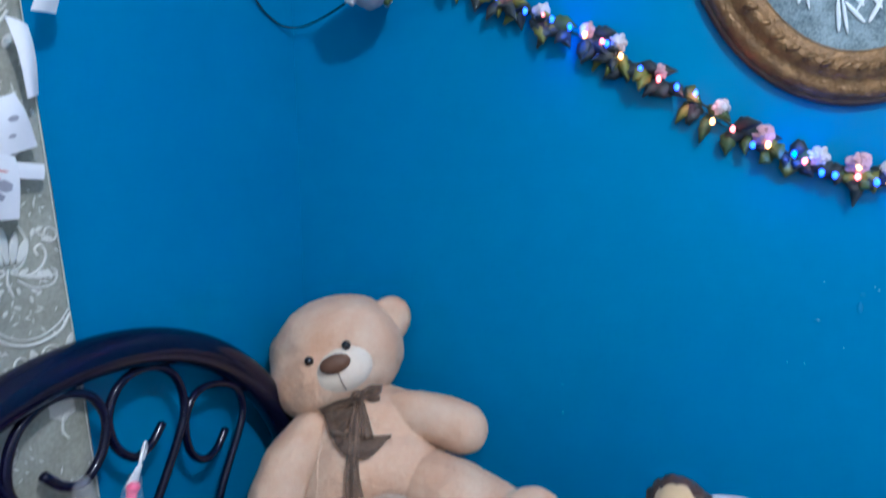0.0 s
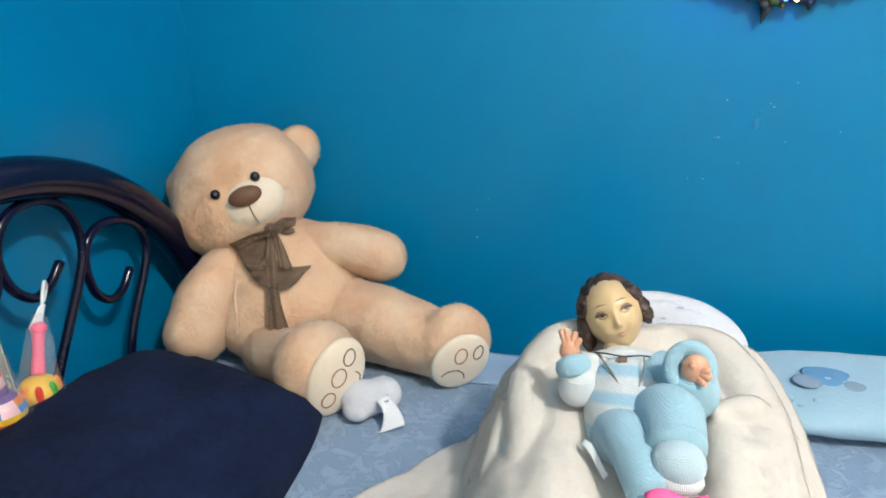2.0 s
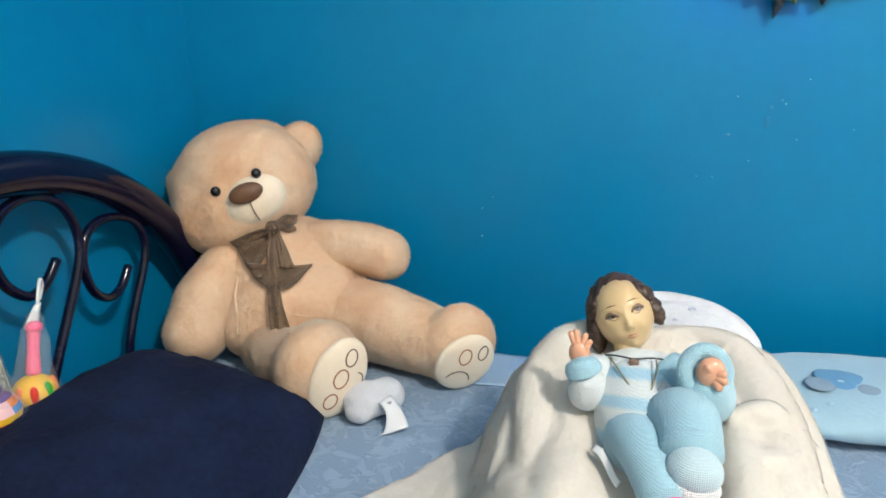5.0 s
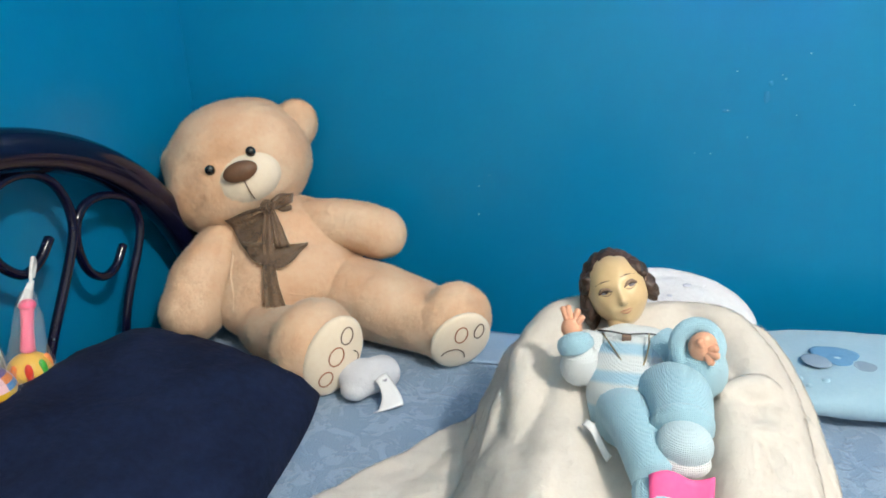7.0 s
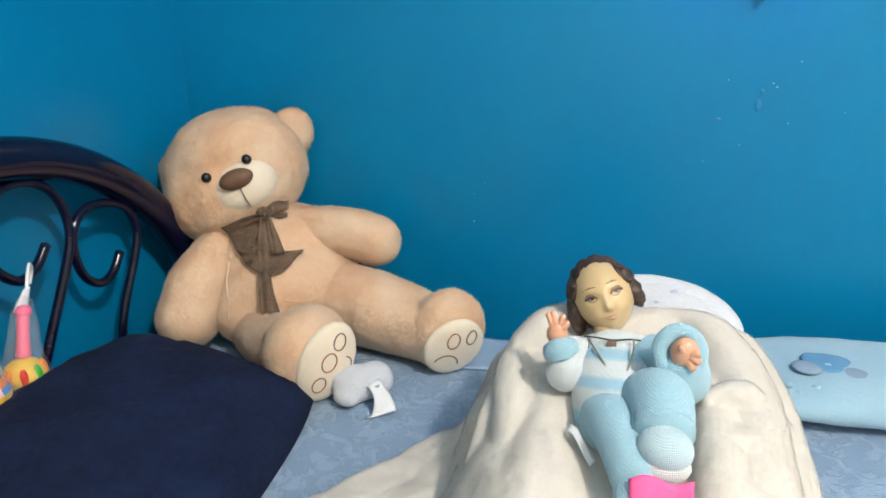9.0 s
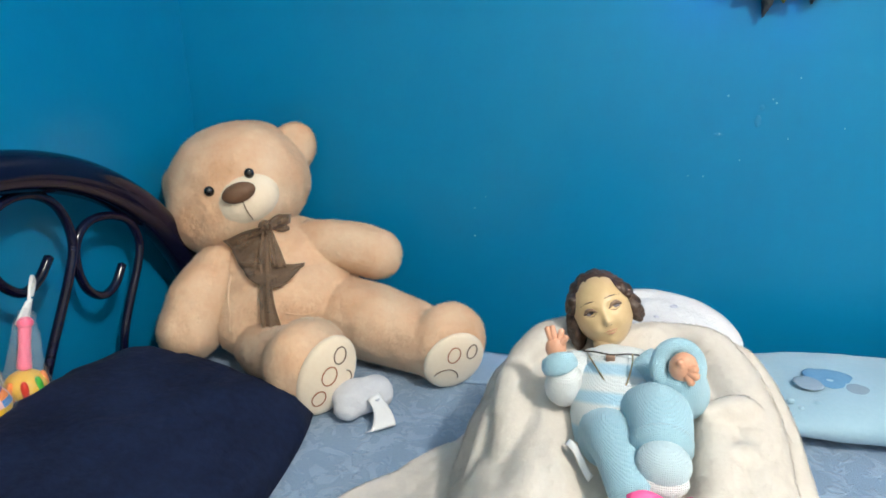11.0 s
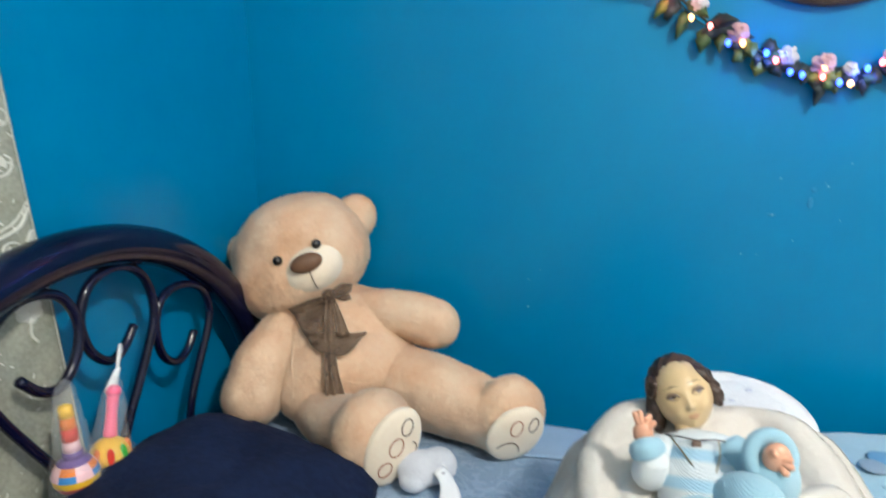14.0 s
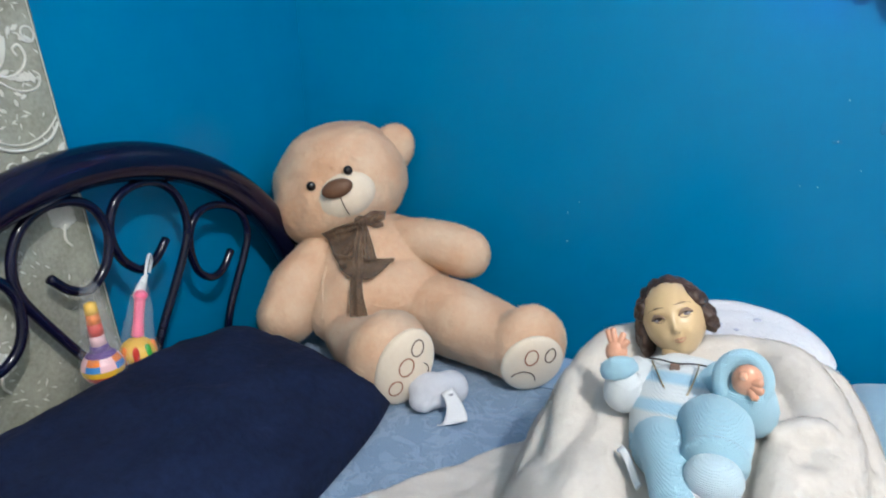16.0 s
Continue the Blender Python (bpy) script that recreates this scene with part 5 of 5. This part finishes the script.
for o, y in profile:
    rows_.append([bm.verts.new((MX + (MA + o) * math.cos(6.2832 * k / n), y - (0.004 * abs(math.sin(k * 0.63)) if 5 <= profile.index((o, y)) <= 7 else 0.0) - (0.002 * math.sin(k * 2.1) if 2 <= profile.index((o, y)) <= 3 else 0), MZ + (MB + o) * math.sin(6.2832 * k / n))) for k in range(n)])
for A, B in zip(rows_, rows_[1:]):
    for k in range(n):
        bm.faces.new((A[k], A[(k + 1) % n], B[(k + 1) % n], B[k]))
part("frame", bm, M_GILT, mirror, "carved antique gold frame")
bm = BM()
tube(bm, oval(MA + 0.001, MB + 0.001, -0.010, 64), 0.007, 8, 2, closed=True)
part("outer_rim", bm, M_GILTDARK, mirror, "dark worn outer rim")
for k in range(56):
    w = 6.2832 * k / 56
    if math.sin(w) > -0.15:
        continue
    bm = BM()
    ell(bm, (MX + (MA - 0.046) * math.cos(w), -0.039, MZ + (MB - 0.046) * math.sin(w)), (0.011, 0.005, 0.005), (0, -math.degrees(w) + 60, 0), 10, 6)
    part("carved_leaf", bm, M_GILT, mirror)
bm = BM()
fc = bm.faces.new([bm.verts.new(q) for q in oval(MA - 0.070, MB - 0.070, -0.010)])
got = bmesh.ops.extrude_face_region(bm, geom=[fc])
bmesh.ops.translate(bm, vec=(0, 0.006, 0), verts=[v for v in got["geom"] if isinstance(v, bmesh.types.BMVert)])
part("glass", bm, M_MIRROR, mirror, "silvered glass", flat=True)
# pale leaf-shaped streaks stand in for what the glass reflects
re_ = random.Random(5)
for i in range(90):
    a, b = re_.uniform(-0.17, 0.17), re_.uniform(-0.32, -0.10)
    if (a / 0.185) ** 2 + (b / 0.318) ** 2 > 0.93:
        continue
    bm = BM()
    ell(bm, (MX + a, -0.0125, MZ + b), (re_.uniform(0.002, 0.0045), 0.0008, re_.uniform(0.014, 0.028)), (0, re_.uniform(-40, 40), 0), 10, 6)
    part("reflection_streak", bm, M_REFLECTION, mirror, "pale leaf-shaped streak, a reflection put in as a shape")

# ---- flower basket hung in the corner, with its cord ----
basket = thing("hanging_flower_basket", (0.225, -0.10, 1.462), "small basket of pale artificial flowers hung high in the corner", "flower basket")
bm = BM()
tube(bm, [(0.235, -0.10, 1.470), (0.235, -0.10, 1.492), (0.235, -0.10, 1.53)], (0.020, 0.048, 0.062), 20, 5)
part("bowl", bm, M_GREYPRINT, basket, "grey woven bowl")
for i in range(26):
    w, q = re_.uniform(0, 6.283), re_.uniform(0.030, 0.066)
    bm = BM()
    c = (0.238 + q * math.cos(w), -0.10 + 0.8 * q * math.sin(w), 1.474 + 0.6 * (q - 0.03) + re_.uniform(0, 0.03))
    for k in range(4):
        ell(bm, (c[0] + 0.006 * math.cos(k * 1.57), c[1] - 0.004, c[2] + 0.006 * math.sin(k * 1.57)), (0.008, 0.005, 0.008), (re_.uniform(0, 60), re_.uniform(0, 60), 0), 8, 6)
    part("flower", bm, re_.choice([M_PETAL, M_PETALW, M_PETALW, M_LEAF]), basket)
bm = BM()
tube(bm, [(0.16, -0.09, 1.60), (0.225, -0.10, 1.76), (0.29, -0.09, 1.60)], 0.003, 8, 8)
part("handle", bm, M_WIRE, basket, "wire hanging handle")
bm = BM()
tube(bm, [(0.006, -0.20, 1.60), (0.006, -0.13, 1.505), (0.006, -0.06, 1.472), (0.03, -0.02, 1.470), (0.10, -0.04, 1.478), (0.19, -0.085, 1.49)], 0.0019, 8, 8)
single("cable", bm, M_CORD, (0.06, -0.05, 1.45), "black cable sagging round the wall corner", "cable")
